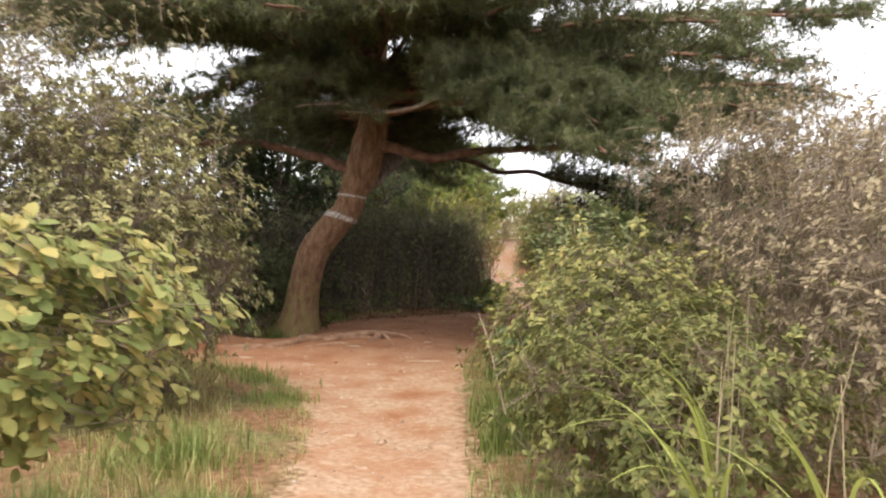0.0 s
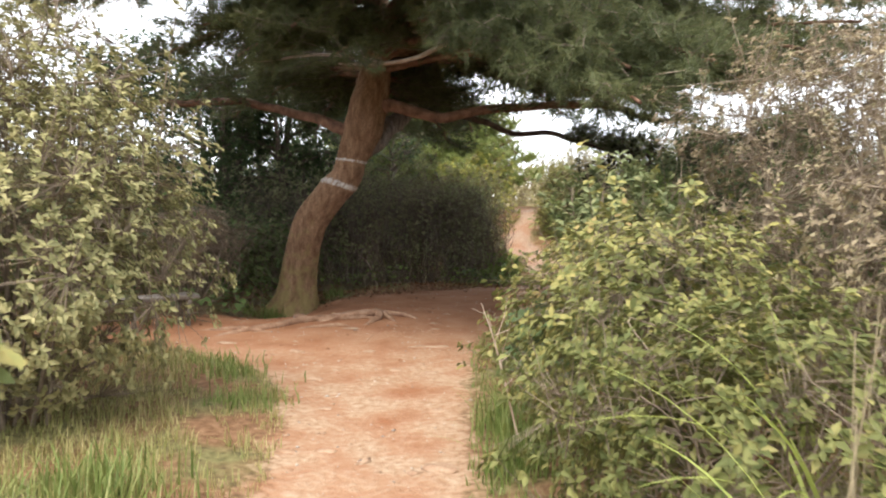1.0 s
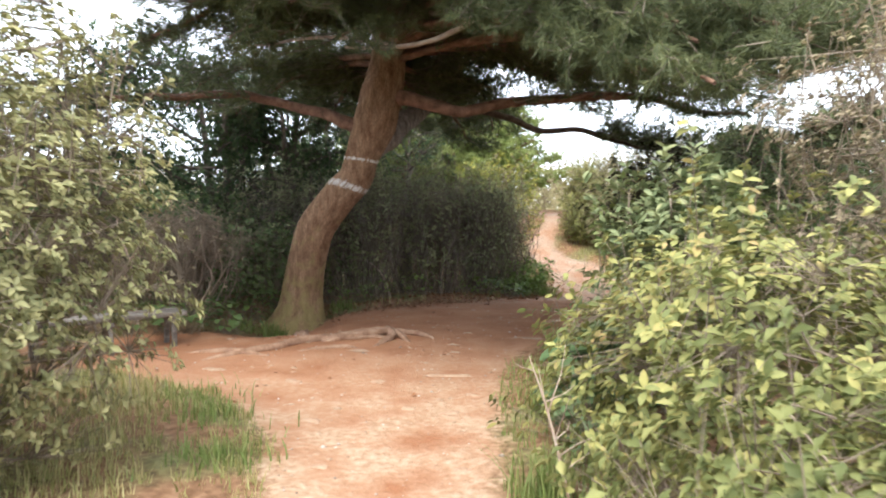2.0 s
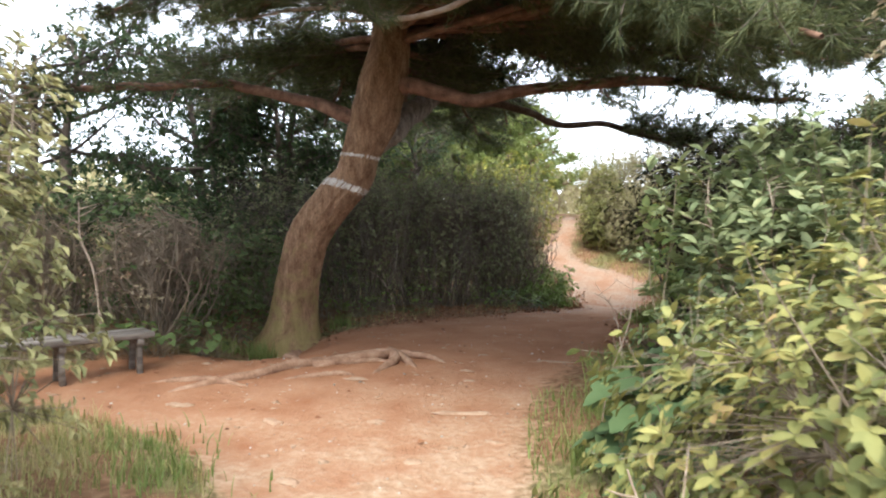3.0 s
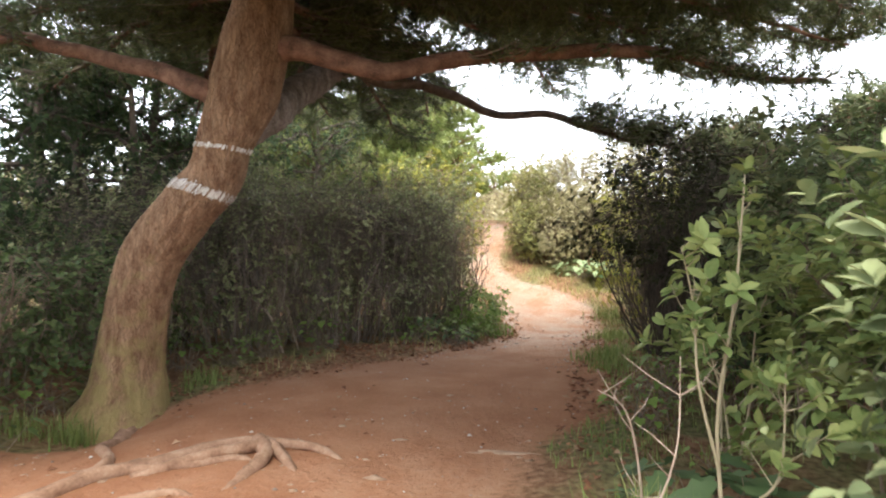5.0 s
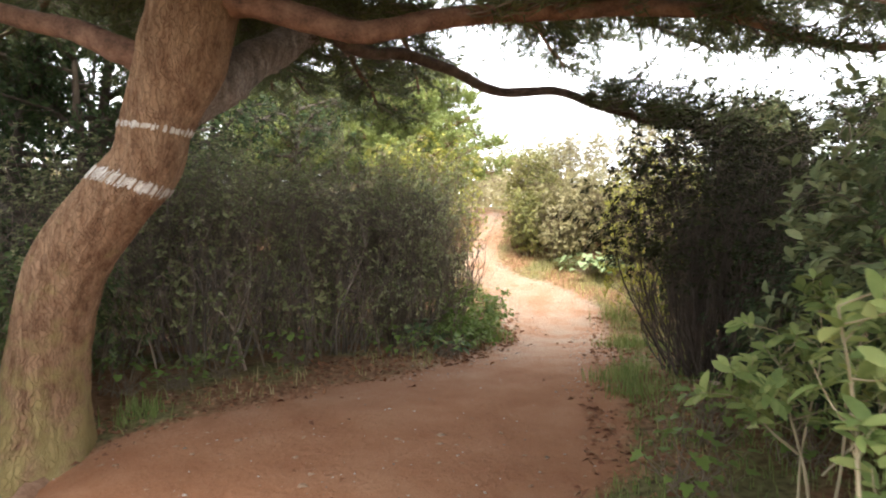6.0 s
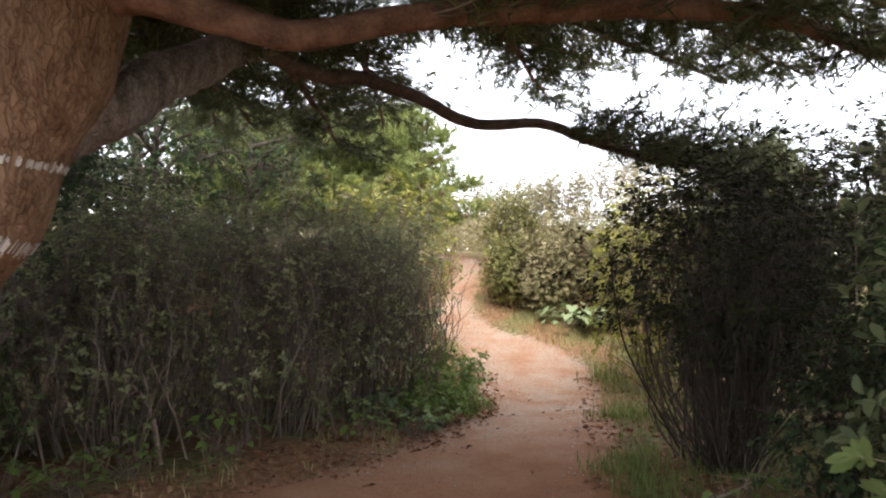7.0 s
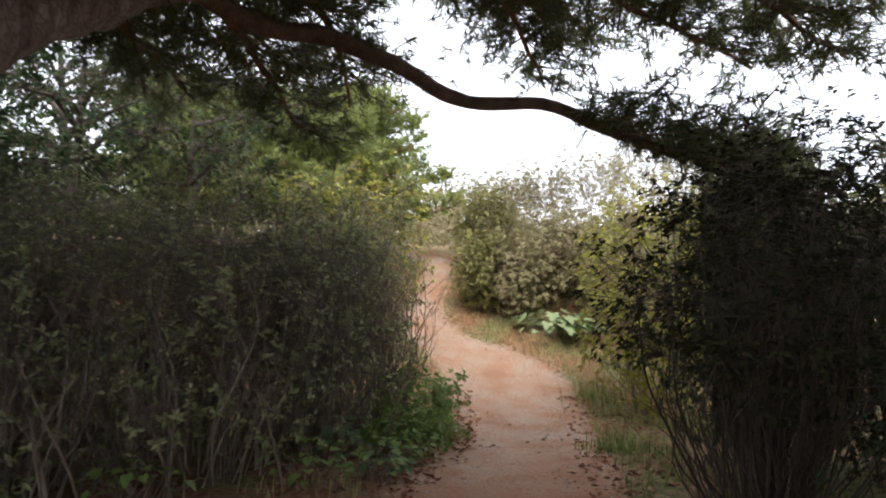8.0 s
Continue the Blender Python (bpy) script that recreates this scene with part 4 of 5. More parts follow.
def sapling(m, stems, seed, label, leaf=0.09, whorls=5, mat=M_PALELEAF):
    """A few bent stems, each with leaf whorls towards its end."""
    rng = np.random.default_rng(seed)
    ob = thing("sapling", m, label, "shrub", "saplings beside the path")
    tips, ways, wood = [], [], Heap()
    for pts, r in stems:
        q = curve_points(pts, 18)
        one = Heap()
        tube(one, q, [r, r * 0.75, r * 0.35], 7, 0.06, rng)
        part("stem", one, M_PALESTEM, ob, "", True)
        tips.append(q[-1])
        ways.append(q[-1] - q[-3])
        for c in range(whorls):
            a = q[int(rng.integers(9, 18))]
            b = a + rng.normal(0, 0.1, 3) * np.array([1, 1, 0.5]) + np.array([0, 0, 0.1])
            tube(wood, curve_points([a, (a + b) / 2 + rng.normal(0, 0.015, 3), b], 5), [r * 0.35, r * 0.2], 4)
            tips.append(b)
            ways.append(b - a)
    tagged(part("twig_mass", wood, M_PALESTEM, ob), kind="stuff")
    leaves = Heap()
    rosettes(leaves, np.array(tips), np.array(ways) + np.array([0, 0, 0.06]), rng, 8, leaf, 0.42, 0.64, False)
    tagged(part("foliage", leaves, mat, ob, "", True), kind="stuff")
    return ob


sapling(at(1.2, 10.4), [([(0, 0, -0.05), (0.02, 0, 0.3), (0.0, 0.03, 0.8), (0.05, 0, 1.3), (0.08, 0, 1.75)], 0.0105), ([(0.02, 0, 0.25), (0.1, -0.03, 0.45), (0.22, -0.05, 0.6), (0.26, 0, 1.0)], 0.0085),
                        ([(0.0, 0.01, 0.6), (-0.09, 0, 0.95), (-0.1, 0.04, 1.25), (-0.16, 0.02, 1.5)], 0.0075)], 39, "slim forked sapling with pale bark and few leaf whorls", 0.085, 9, M_SAPLEAF)
sapling(at(2.0, 12.2), [([(0, 0, -0.05), (-0.06, 0, 0.35), (-0.16, 0, 0.7), (-0.2, 0.05, 1.05)], 0.0095), ([(0.05, 0, -0.05), (0.12, 0, 0.4), (0.16, 0.03, 0.85), (0.3, 0, 1.3)], 0.0095), ([(-0.03, 0.1, -0.05), (-0.02, 0.12, 0.4), (0.05, 0.1, 0.9), (0.02, 0.08, 1.25)], 0.008),
                        ([(0.08, 0.1, 0.3), (0.35, 0.1, 0.6), (0.5, 0.1, 0.95)], 0.0075), ([(-0.1, 0, 0.45), (-0.3, -0.05, 0.62), (-0.38, -0.03, 0.8)], 0.008)], 38, "sapling with bent pale stems and large pale leaf whorls", 0.1, 15, M_SAPLEAF)
# shade under the pine is put into this bush's leaf and cane colours
DARK = shrub("dark_bush", at(2.7, 15.5), (1.12, 1.0, 2.55), "multi-stemmed bush under the pine, shade painted into its leaves and stems", "shrub", M_SHADELEAF, M_SHADESTEM, 30, 0.75, 1350, 6, 0.055, 0.45, 14, 0.014, bare=500, hollow=0.35, lumps=0.6, power=2.2, wisps=80)
canes(DARK, 80, 0.85, 0.8, 2.3, M_SHADESTEM, 130, 0.009, 1.0, 0.35, 0.3)
canes(DARK, 70, 0.8, 0.75, 1.25, M_SHADESTEM, 131, 0.006, 1.0, 0.2)
shrub("green_bush", at(3.8, 13.7, 50), (1.05, 1.0, 2.3), "dull green leafy bush in the shade", "shrub", M_MIDLEAF, M_SHADESTEM, 31, 0.05, 1500, 6, 0.07, 0.45, 14, 0.018, bare=300, lumps=0.5, wisps=60)
# two filler bushes with painted-in shade, added to block bright gaps behind
shrub("dark_bush", at(4.5, 16.5, 20), (1.5, 1.2, 3.05), "tall filler bush behind the multi-stemmed bush, shade painted into its leaves", "shrub", M_SHADELEAF, M_SHADESTEM, 35, 0.0, 2300, 6, 0.06, 0.5, 14, 0.016, bare=200, lumps=0.5)
shrub("dark_bush", at(3.7, 17.2, 80), (1.0, 0.9, 2.2), "filler bush at the path, shade painted into its leaves", "shrub", M_DIMLEAF, M_SHADESTEM, 36, 0.0, 1200, 6, 0.06, 0.5, 12, 0.016, bare=200, lumps=0.5)
# shade painted into the leaf and stem colours here too
shrub("dark_bush", at(3.05, 14.1, 130), (0.7, 0.7, 1.25), "low bush at the path's edge, shade painted into its leaves and stems", "shrub", M_DIMLEAF, M_SHADESTEM, 37, 0.0, 700, 6, 0.055, 0.45, 12, 0.011, bare=200, lumps=0.6, wisps=30)
shrub("green_bush", at(3.4, 12.1, 50), (1.05, 1.05, 2.1), "mid-green leafy bush under the pine", "shrub", M_MIDLEAF, M_STEM, 32, 0.05, 1300, 6, 0.07, 0.45, 12, 0.016, bare=200, lumps=0.5)

shrub("pale_shrub", at(2.8, 12.7, 150), (0.8, 0.7, 2.25), "tall open shrub with dull pale leaf whorls under the pine", "shrub", M_PALELEAF, M_STEM, 84, 0.4, 420, 7, 0.09, 0.46, 6, 0.013, spread=0.6, lumps=0.6, hollow=0.3, power=2.0, wisps=16, plain=False)

# hedge behind the tree, along the far side of the clearing
hedge_spots = [(-3.6, 15.9, 1.15, 2.1), (-2.4, 16.4, 1.05, 2.2), (-1.3, 17.0, 1.05, 2.2), (-0.5, 17.8, 0.85, 2.2), (-0.35, 19.0, 0.8, 2.3), (-1.5, 18.6, 1.3, 2.4), (-3.2, 18.0, 1.4, 2.5)]
for n_, (hx, hy, hr, hh) in enumerate(hedge_spots):
    bush = shrub("hedge_bush", at(hx, hy, n_ * 47), (hr, hr, hh), "dark twiggy hedge bush with many upright bare stems", "shrub", M_HEDGELEAF, M_STEM, 40 + n_, 0.1, 1150, 5, 0.056, 0.42, 12, 0.014, bare=700, group="hedge behind the pine", twig_mat=M_DARKSTEM, hollow=0.3, lumps=0.75, power=2.7, wisps=160)
    canes(bush, 70 if n_ < 5 else 24, hr, hr, hh * 1.02, M_HEDGECANE, 150 + n_, 0.008, gather=0.6)
bush = shrub("hedge_bush", at(0.22, 18.75), (0.5, 0.6, 2.1), "open twiggy end of the hedge leaning over the path", "shrub", M_HEDGELEAF, M_STEM, 49, 0.5, 200, 5, 0.05, 0.42, 8, 0.012, bare=150, group="hedge behind the pine", twig_mat=M_DARKSTEM, hollow=0.3, lumps=0.7, wisps=40)
canes(bush, 46, 0.55, 0.6, 2.1, M_HEDGECANE, 158, 0.008)

# sunlit brush beyond the bend
brush = [(1.95, 23.0, 0.42, 0.95), (2.5, 22.85, 0.55, 1.25), (3.2, 23.1, 0.7, 1.5), (4.1, 22.6, 0.85, 1.7), (5.1, 21.9, 1.1, 2.3), (6.3, 22.4, 1.3, 2.6), (2.2, 24.0, 0.6, 1.35), (3.1, 24.2, 0.9, 1.8), (4.3, 24.0, 1.1, 2.1), (2.5, 25.6, 0.8, 1.45), (5.2, 25.2, 1.3, 2.2), (1.0, 27.0, 1.3, 1.25), (-0.6, 25.6, 1.0, 1.3), (3.4, 28, 1.7, 1.8), (6.8, 25.5, 1.5, 2.6), (-0.35, 23.4, 0.75, 1.3), (2.4, 30, 1.8, 1.7), (-1.2, 29, 1.8, 1.6)]
for n_, (hx, hy, hr, hh) in enumerate(brush):
    shrub("brush_bush", at(hx, hy, n_ * 63), (hr, hr, hh), "sunlit ochre and straw-coloured brush on the bank", "shrub", M_OCHRE if n_ % 3 else M_AZALEA_Y, M_STEM, 60 + n_, 0.0, 650 if hy < 25 else 400, 6, 0.066, 0.4, 10, 0.01, bare=150, group="brush beyond the bend", hollow=0.4, lumps=0.75, power=2.1, wisps=130)
# yellow-green shrubs past the hedge and by the dark bush
shrub("yellow_shrub", at(-0.15, 20.9), (1.0, 0.9, 2.8), "yellow-green leafy shrub above the hedge", "shrub", M_YELLOW, M_STEM, 80, 0.5, 750, 6, 0.07, 0.45, 10, 0.02, lumps=0.5)
shrub("yellow_shrub", at(3.5, 19.5), (0.85, 0.9, 2.85), "yellowing leafy shrub behind the dark bush", "shrub", M_YELLOW, M_STEM, 81, 0.15, 800, 6, 0.075, 0.45, 10, 0.02)
shrub("green_shrub", at(0.62, 18.6), (0.5, 0.65, 0.75), "bright green low shrub at the hedge foot", "shrub", M_FRESH, M_STEM, 82, 0.02, 320, 6, 0.07, 0.45, 6, 0.008, lumps=0.6)
shrub("green_shrub", at(0.42, 17.75, 80), (0.35, 0.4, 0.42), "small bright green shrub at the path's edge", "shrub", M_FRESH, M_STEM, 83, 0.02, 150, 6, 0.065, 0.45, 5, 0.007, lumps=0.6)


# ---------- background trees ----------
def broadleaf_tree(m, height, spread, seed, label, tips=1450, leaf=0.09, mat=M_DIMLEAF):
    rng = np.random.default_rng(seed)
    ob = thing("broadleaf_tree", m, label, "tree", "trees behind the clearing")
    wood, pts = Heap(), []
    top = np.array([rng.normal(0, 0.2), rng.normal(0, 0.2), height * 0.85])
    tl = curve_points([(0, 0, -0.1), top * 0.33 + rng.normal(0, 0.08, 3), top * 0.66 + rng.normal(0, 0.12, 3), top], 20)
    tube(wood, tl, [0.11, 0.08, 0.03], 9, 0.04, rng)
    part("trunk", wood, M_SHADESTEM, ob, "", True)
    limbs, leaves = Heap(), Heap()
    cl = []
    for k in range(17):
        a = tl[int(rng.uniform(4, 19))]
        an = k * 2.4
        e = a + np.array([math.cos(an) * spread * rng.uniform(0.5, 1), math.sin(an) * spread * rng.uniform(0.5, 1), rng.uniform(0.1, 0.9)])
        bl = curve_points([a, (a + e) / 2 + rng.normal(0, 0.12, 3), e], 10)
        one = Heap()
        tube(one, bl, [0.04, 0.012], 6)
        part("limb", one, M_SHADESTEM, ob)
        cl += list(bl[3:])
    cl = np.array(cl)
    a = cl[rng.integers(0, len(cl), tips)]
    tip = a + unit(rng.normal(size=a.shape)) * rng.uniform(0.1, 0.6, (tips, 1))
    twigs(limbs, a, tip, 0.005, rng)
    tagged(part("twig_mass", limbs, M_SHADESTEM, ob), kind="stuff")
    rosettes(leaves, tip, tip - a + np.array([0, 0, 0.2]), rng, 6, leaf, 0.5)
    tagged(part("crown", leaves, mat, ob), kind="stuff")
    return ob


# trees whose backlit shade is put into leaf and stem colours
T1 = broadleaf_tree(at(-5.4, 17.6), 4.6, 1.9, 90, "tree with gaps of sky in its crown, backlit shade painted into its leaves")
for x, y, turn, size in ((-7.6, 16.2, 70, 1.1), (-6.0, 21.5, 250, 1.05), (-6.2, 18.9, 210, 1.1), (-4.7, 16.4, 160, 0.95), (-4.3, 17.6, 30, 1.1), (-3.85, 17.2, 190, 0.92)):
    copy_thing(T1, at(x, y, turn, size))
T2 = broadleaf_tree(at(-3.6, 20.4), 4.8, 1.9, 91, "thin small-leaved tree behind the hedge, backlit shade painted into its leaves", 1300, 0.066)
for x, y, turn, size in ((-5.0, 23.5, 120, 1.0), (-6.6, 14.3, 40, 0.9), (-2.2, 20.4, 15, 0.85)):
    copy_thing(T2, at(x, y, turn, size))


def small_pine(m, height, spread, seed, label, mat=M_NEEDLE_LIT, count=16):
    rng = np.random.default_rng(seed)
    ob = thing("young_pine", m, label, "tree", "young pines")
    wood, shoots, needles = Heap(), Heap(), Heap()
    tl = curve_points([(0, 0, -0.1), (0.1, 0, height * 0.4), (0.05, 0.1, height * 0.75), (0, 0, height)], 20)
    tube(wood, tl, [0.1, 0.07, 0.015], 8)
    part("trunk", wood, M_LIMB, ob, "", True)
    tp, td = [], []
    for k in range(46):
        u = 0.18 + 0.8 * k / 46
        a = tl[int(u * 19)]
        an = k * 2.4 + rng.uniform(-0.3, 0.3)
        ln = spread * (1.12 - u) ** 0.6 * rng.uniform(0.75, 1.05)
        e = a + np.array([math.cos(an) * ln, math.sin(an) * ln, 0.25 * ln])
        bl = curve_points([a, (a + e) / 2 - np.array([0, 0, 0.06]), e], 8)
        tube(shoots, bl, [0.025, 0.008], 5)
        for c in range(int(ln * 30)):
            v = rng.uniform(0.25, 1)
            q = a + (e - a) * v
            s = q + rng.normal(size=3) * np.array([0.26, 0.26, 0.15]) * (1.2 - 0.5 * v) + np.array([0, 0, 0.1])
            tube(shoots, np.array([q, s]), [0.006, 0.003], 3)
            for w in (0.5, 0.75, 1.0):
                tp.append(q + (s - q) * w)
                td.append(s - q + np.array([0, 0, 0.12]))
    tagged(part("twig_mass", shoots, M_LIMB, ob), kind="stuff")
    needle_tufts(needles, np.array(tp), np.array(td), rng, 8, 0.17, 0.014)
    tagged(part("needles", needles, mat, ob), kind="stuff")
    return ob


P1 = small_pine(at(-0.4, 24.4), 3.1, 2.05, 95, "bushy young pine, light green needles brightened to paint in sunlight")
copy_thing(P1, at(-4.2, 27.5, 80, 1.15))
copy_thing(P1, at(-2.9, 24.6, 200, 0.95))
copy_thing(P1, at(-1.7, 25.3, 120, 0.98))
P2 = small_pine(at(6.3, 17.6), 3.6, 1.7, 96, "dark green young pine beyond the bushes", M_NEEDLE)
copy_thing(P2, at(5.6, 20.8, 200, 0.95))

# farther growth that closes the place
FAR = shrub("far_bush", at(-5.2, 13.9), (1.5, 1.4, 1.9), "green bush behind the bench", "shrub", M_MIDLEAF, M_STEM, 100, 0.02, 600, 5, 0.0795, 0.62, 8, 0.015, bare=100, lumps=0.5, power=3.0, group="bushes round the clearing")
for x, y, turn, size in ((-6.8, 12.2, 60, 1.1), (-7.6, 10.2, 130, 1.2), (-4.2, 15.6, 200, 0.85), (-6.6, 15.0, 20, 1.05), (-5.2, 8.8, 250, 1.15), (-5.4, 5.6, 300, 1.25), (-4.6, 3.0, 10, 1.1), (-3.4, 0.6, 90, 1.0), (4.8, 10.4, 45, 1.2),
                         (5.4, 7.4, 135, 1.2), (4.6, 3.6, 225, 1.1), (3.4, 1.0, 315, 1.0), (6.2, 13.0, 75, 1.3), (6.2, 15.6, 165, 1.2), (-2.8, -2.0, 30, 1.1), (0.4, -6.0, 200, 1.2), (7.6, 22.4, 100, 1.3), (-9.0, 22.5, 10, 1.4), (-6.5, 26.0, 80, 1.2)):
    copy_thing(FAR, at(x, y, turn, size))
DRYBANK = shrub("brown_bush", at(-4.0, 12.85), (0.8, 0.65, 1.5), "brown nearly leafless bush behind the bench", "shrub", M_DRY, M_STEM, 101, 0.3, 220, 5, 0.045, 0.4, 14, 0.02, bare=900)
canes(DRYBANK, 44, 0.85, 0.65, 1.5, M_STEM, 170, 0.013, 1.0, 0.2)
copy_thing(DRYBANK, at(-5.3, 12.5, 100, 1.0))
copy_thing(FAR, at(-3.9, 13.9, 140, 0.62))
copy_thing(FAR, at(-3.5, 14.6, 40, 0.7))


def far_woods():
    """A low band of distant growth round the place."""
    rng = np.random.default_rng(7)
    heap = Heap()
    n = 26000
    an = rng.uniform(0, 2 * math.pi, n)
    r = rng.uniform(34, 60, n)
    x, y = r * np.cos(an), 14 + r * np.sin(an)
    top = 2.0 + 0.8 * np.sin(an * 9) + 0.5 * np.sin(an * 23)
    z = ground_z(x, y) + rng.uniform(0, 1, n) ** 1.4 * top
    leaf_cloud(heap, np.stack([x, y, z], 1), rng.normal(size=(n, 3)) + np.array([0, 0, 0.6]), rng.normal(size=(n, 3)), rng.uniform(0.5, 1.1, n), 0.6, plain=True)
    ob = part("far_woods", heap, M_OCHRE)
    tagged(ob, "distant band of olive green scrub", "scrub", kind="stuff")


far_woods()


# ---------- grass, herbs, litter ----------
def scatter(n, x0, x1, y0, y1, rng, keep):
    x, y = rng.uniform(x0, x1, n), rng.uniform(y0, y1, n)
    ok = keep(x, y)
    x, y = x[ok], y[ok]
    return np.stack([x, y, ground_z(x, y) - 0.01], 1)


def tufted(x, y):
    return wave(x * 2.1 + 3, y * 2.3) + 0.6 * wave(x * 5, y * 5.3)


def make_grass():
    rng = np.random.default_rng(8)
    h = Heap()
    p = scatter(22000, -3.6, -0.55, 2.6, 10.4, rng, lambda x, y: (path_depth(x, y) < 0.06 + 0.1 * wave(x * 3, y * 3)) & (tufted(x, y) > -0.3))
    blades(h, p, rng.uniform(0.03, 0.12, len(p)) * (1 + 0.9 * np.clip(tufted(p[:, 0], p[:, 1]), 0, 1)), rng, 0.0042, 0.55, 2)
    p = scatter(9000, 0.6, 5.0, 19.0, 24.5, rng, lambda x, y: (path_depth(x, y) < 0.02) & (x > 0.5) & (tufted(x, y) > -0.7))
    blades(h, p, rng.uniform(0.05, 0.2, len(p)), rng, 0.005, 0.5, 2)
    p = scatter(9000, -4.5, 2.0, 13.2, 24.5, rng, lambda x, y: (path_depth(x, y) < -0.02) & (path_depth(x, y) > -0.9) & (tufted(x, y) > -0.1))
    blades(h, p, rng.uniform(0.05, 0.18, len(p)), rng, 0.005, 0.6, 2)
    ob = part("verge_grass", h, M_GRASS)
    tagged(ob, "dry and green verge grass along the path", "grass", kind="stuff")
    h = Heap()
    for cx, cy, s, hh, n in ((-1.75, 4.9, 0.35, 0.38, 500), (-1.5, 6.2, 0.4, 0.3, 450), (-1.05, 5.3, 0.25, 0.22, 260), (-1.9, 9.0, 0.35, 0.18, 220), (-1.45, 8.2, 0.3, 0.18, 200), (-2.3, 9.5, 0.4, 0.17, 200), (0.62, 6.9, 0.2, 0.55, 160), (0.55, 7.8, 0.2, 0.4, 160),
                             (0.88, 10.45, 0.15, 0.6, 280), (0.6, 9.6, 0.18, 0.26, 160), (0.65, 5.2, 0.25, 0.35, 300), (1.9, 15.0, 0.25, 0.2, 200), (2.6, 18.0, 0.3, 0.22, 260), (3.1, 20.2, 0.35, 0.25, 260), (0.75, 19.0, 0.25, 0.25, 220), (-2.95, 13.3, 0.16, 0.3, 150), (-3.3, 13.2, 0.2, 0.25, 150), (-2.25, 14.3, 0.2, 0.2, 160), (0.85, 18.7, 0.25, 0.3, 240), (1.95, 15.6, 0.3, 0.22, 260)):
        p = np.stack([rng.normal(cx, s * 0.55, n), rng.normal(cy, s * 0.55, n)], 1)
        p = np.column_stack([p, ground_z(p[:, 0], p[:, 1]) - 0.01])
        blades(h, p, rng.uniform(0.45, 1.0, n) * hh, rng, 0.0055, 0.5, 4)
    p = scatter(5500, 0.15, 1.3, 2.6, 11.2, rng, lambda x, y: (path_depth(x, y) < 0.05) & (tufted(x, y) > -0.4))
    blades(h, p, rng.uniform(0.04, 0.16, len(p)), rng, 0.0045, 0.6, 2)
    p = scatter(13000, 0.6, 4.6, 12.0, 19.4, rng, lambda x, y: (path_depth(x, y) < 0.0) & (x > 0.8) & (tufted(x, y) > -0.35))
    blades(h, p, rng.uniform(0.04, 0.15, len(p)), rng, 0.005, 0.55, 2)
    ob = part("grass_tufts", h, M_GREENGRASS)
    tagged(ob, "lush green grass tufts at the edge of the path", "grass", kind="stuff")


make_grass()


def arch(heap, foot, height, bow, turn, width, n=14):
    """One long blade that rises, bows over and hangs, folded along its middle."""
    t = np.linspace(0, 1, n)[:, None]
    out, side = np.array([math.cos(turn), math.sin(turn), 0]), np.array([-math.sin(turn), math.cos(turn), 0])
    mid = foot + np.array([0, 0, 1.0]) * height * (1.25 * t - 0.62 * bow * t ** 2.4) + out * height * 0.75 * bow * t ** 1.6
    w = side * width * np.minimum(1, 3 * t + 0.35) * (1 - t) ** 0.7
    lift = np.array([0, 0, 0.35]) * np.linalg.norm(w, axis=1, keepdims=True)
    v = np.stack([mid - w + lift, mid, mid + w + lift], 1).reshape(-1, 3)
    f = [[3 * k + c, 3 * k + c + 1, 3 * k + c + 4, 3 * k + c + 3] for k in range(n - 1) for c in (0, 1)]
    heap.add(v, np.array(f))


def reed(m, seed, label, n=7, height=1.3):
    rng = np.random.default_rng(seed)
    ob = thing("reed_grass", m, label, "grass plant", "reeds beside the path")
    h = Heap()
    foot = rng.normal(0, 0.06, (n, 3)) * np.array([1, 1, 0])
    for k in range(n):
        h = Heap()
        arch(h, foot[k], rng.uniform(0.65, 1.0) * height, rng.uniform(0.5, 1.25), math.pi + rng.normal(0, 0.8), 0.013)
        part("blade", h, M_REED, ob)
    for k in range(3):
        h = Heap()
        a = foot[k]
        e = a + np.array([rng.normal(0, 0.12), rng.normal(0, 0.12), height * rng.uniform(0.6, 0.85)])
        tube(h, curve_points([a, (a + e) / 2 + rng.normal(0, 0.03, 3), e], 8), [0.005, 0.002], 4)
        part("stalk", h, M_PALESTEM, ob)
    return ob


R1 = reed(at(1.42, 4.75), 110, "tall bright green reed grass with arching blades", 7, 1.45)
for x, y, turn, size in ((1.75, 4.3, 30, 1.0), (1.65, 5.25, -25, 1.0), (2.05, 6.4, 300, 1.1), (1.05, 6.75, 20, 0.5), (1.05, 8.4, 140, 0.5)):
    copy_thing(R1, at(x, y, turn, size))


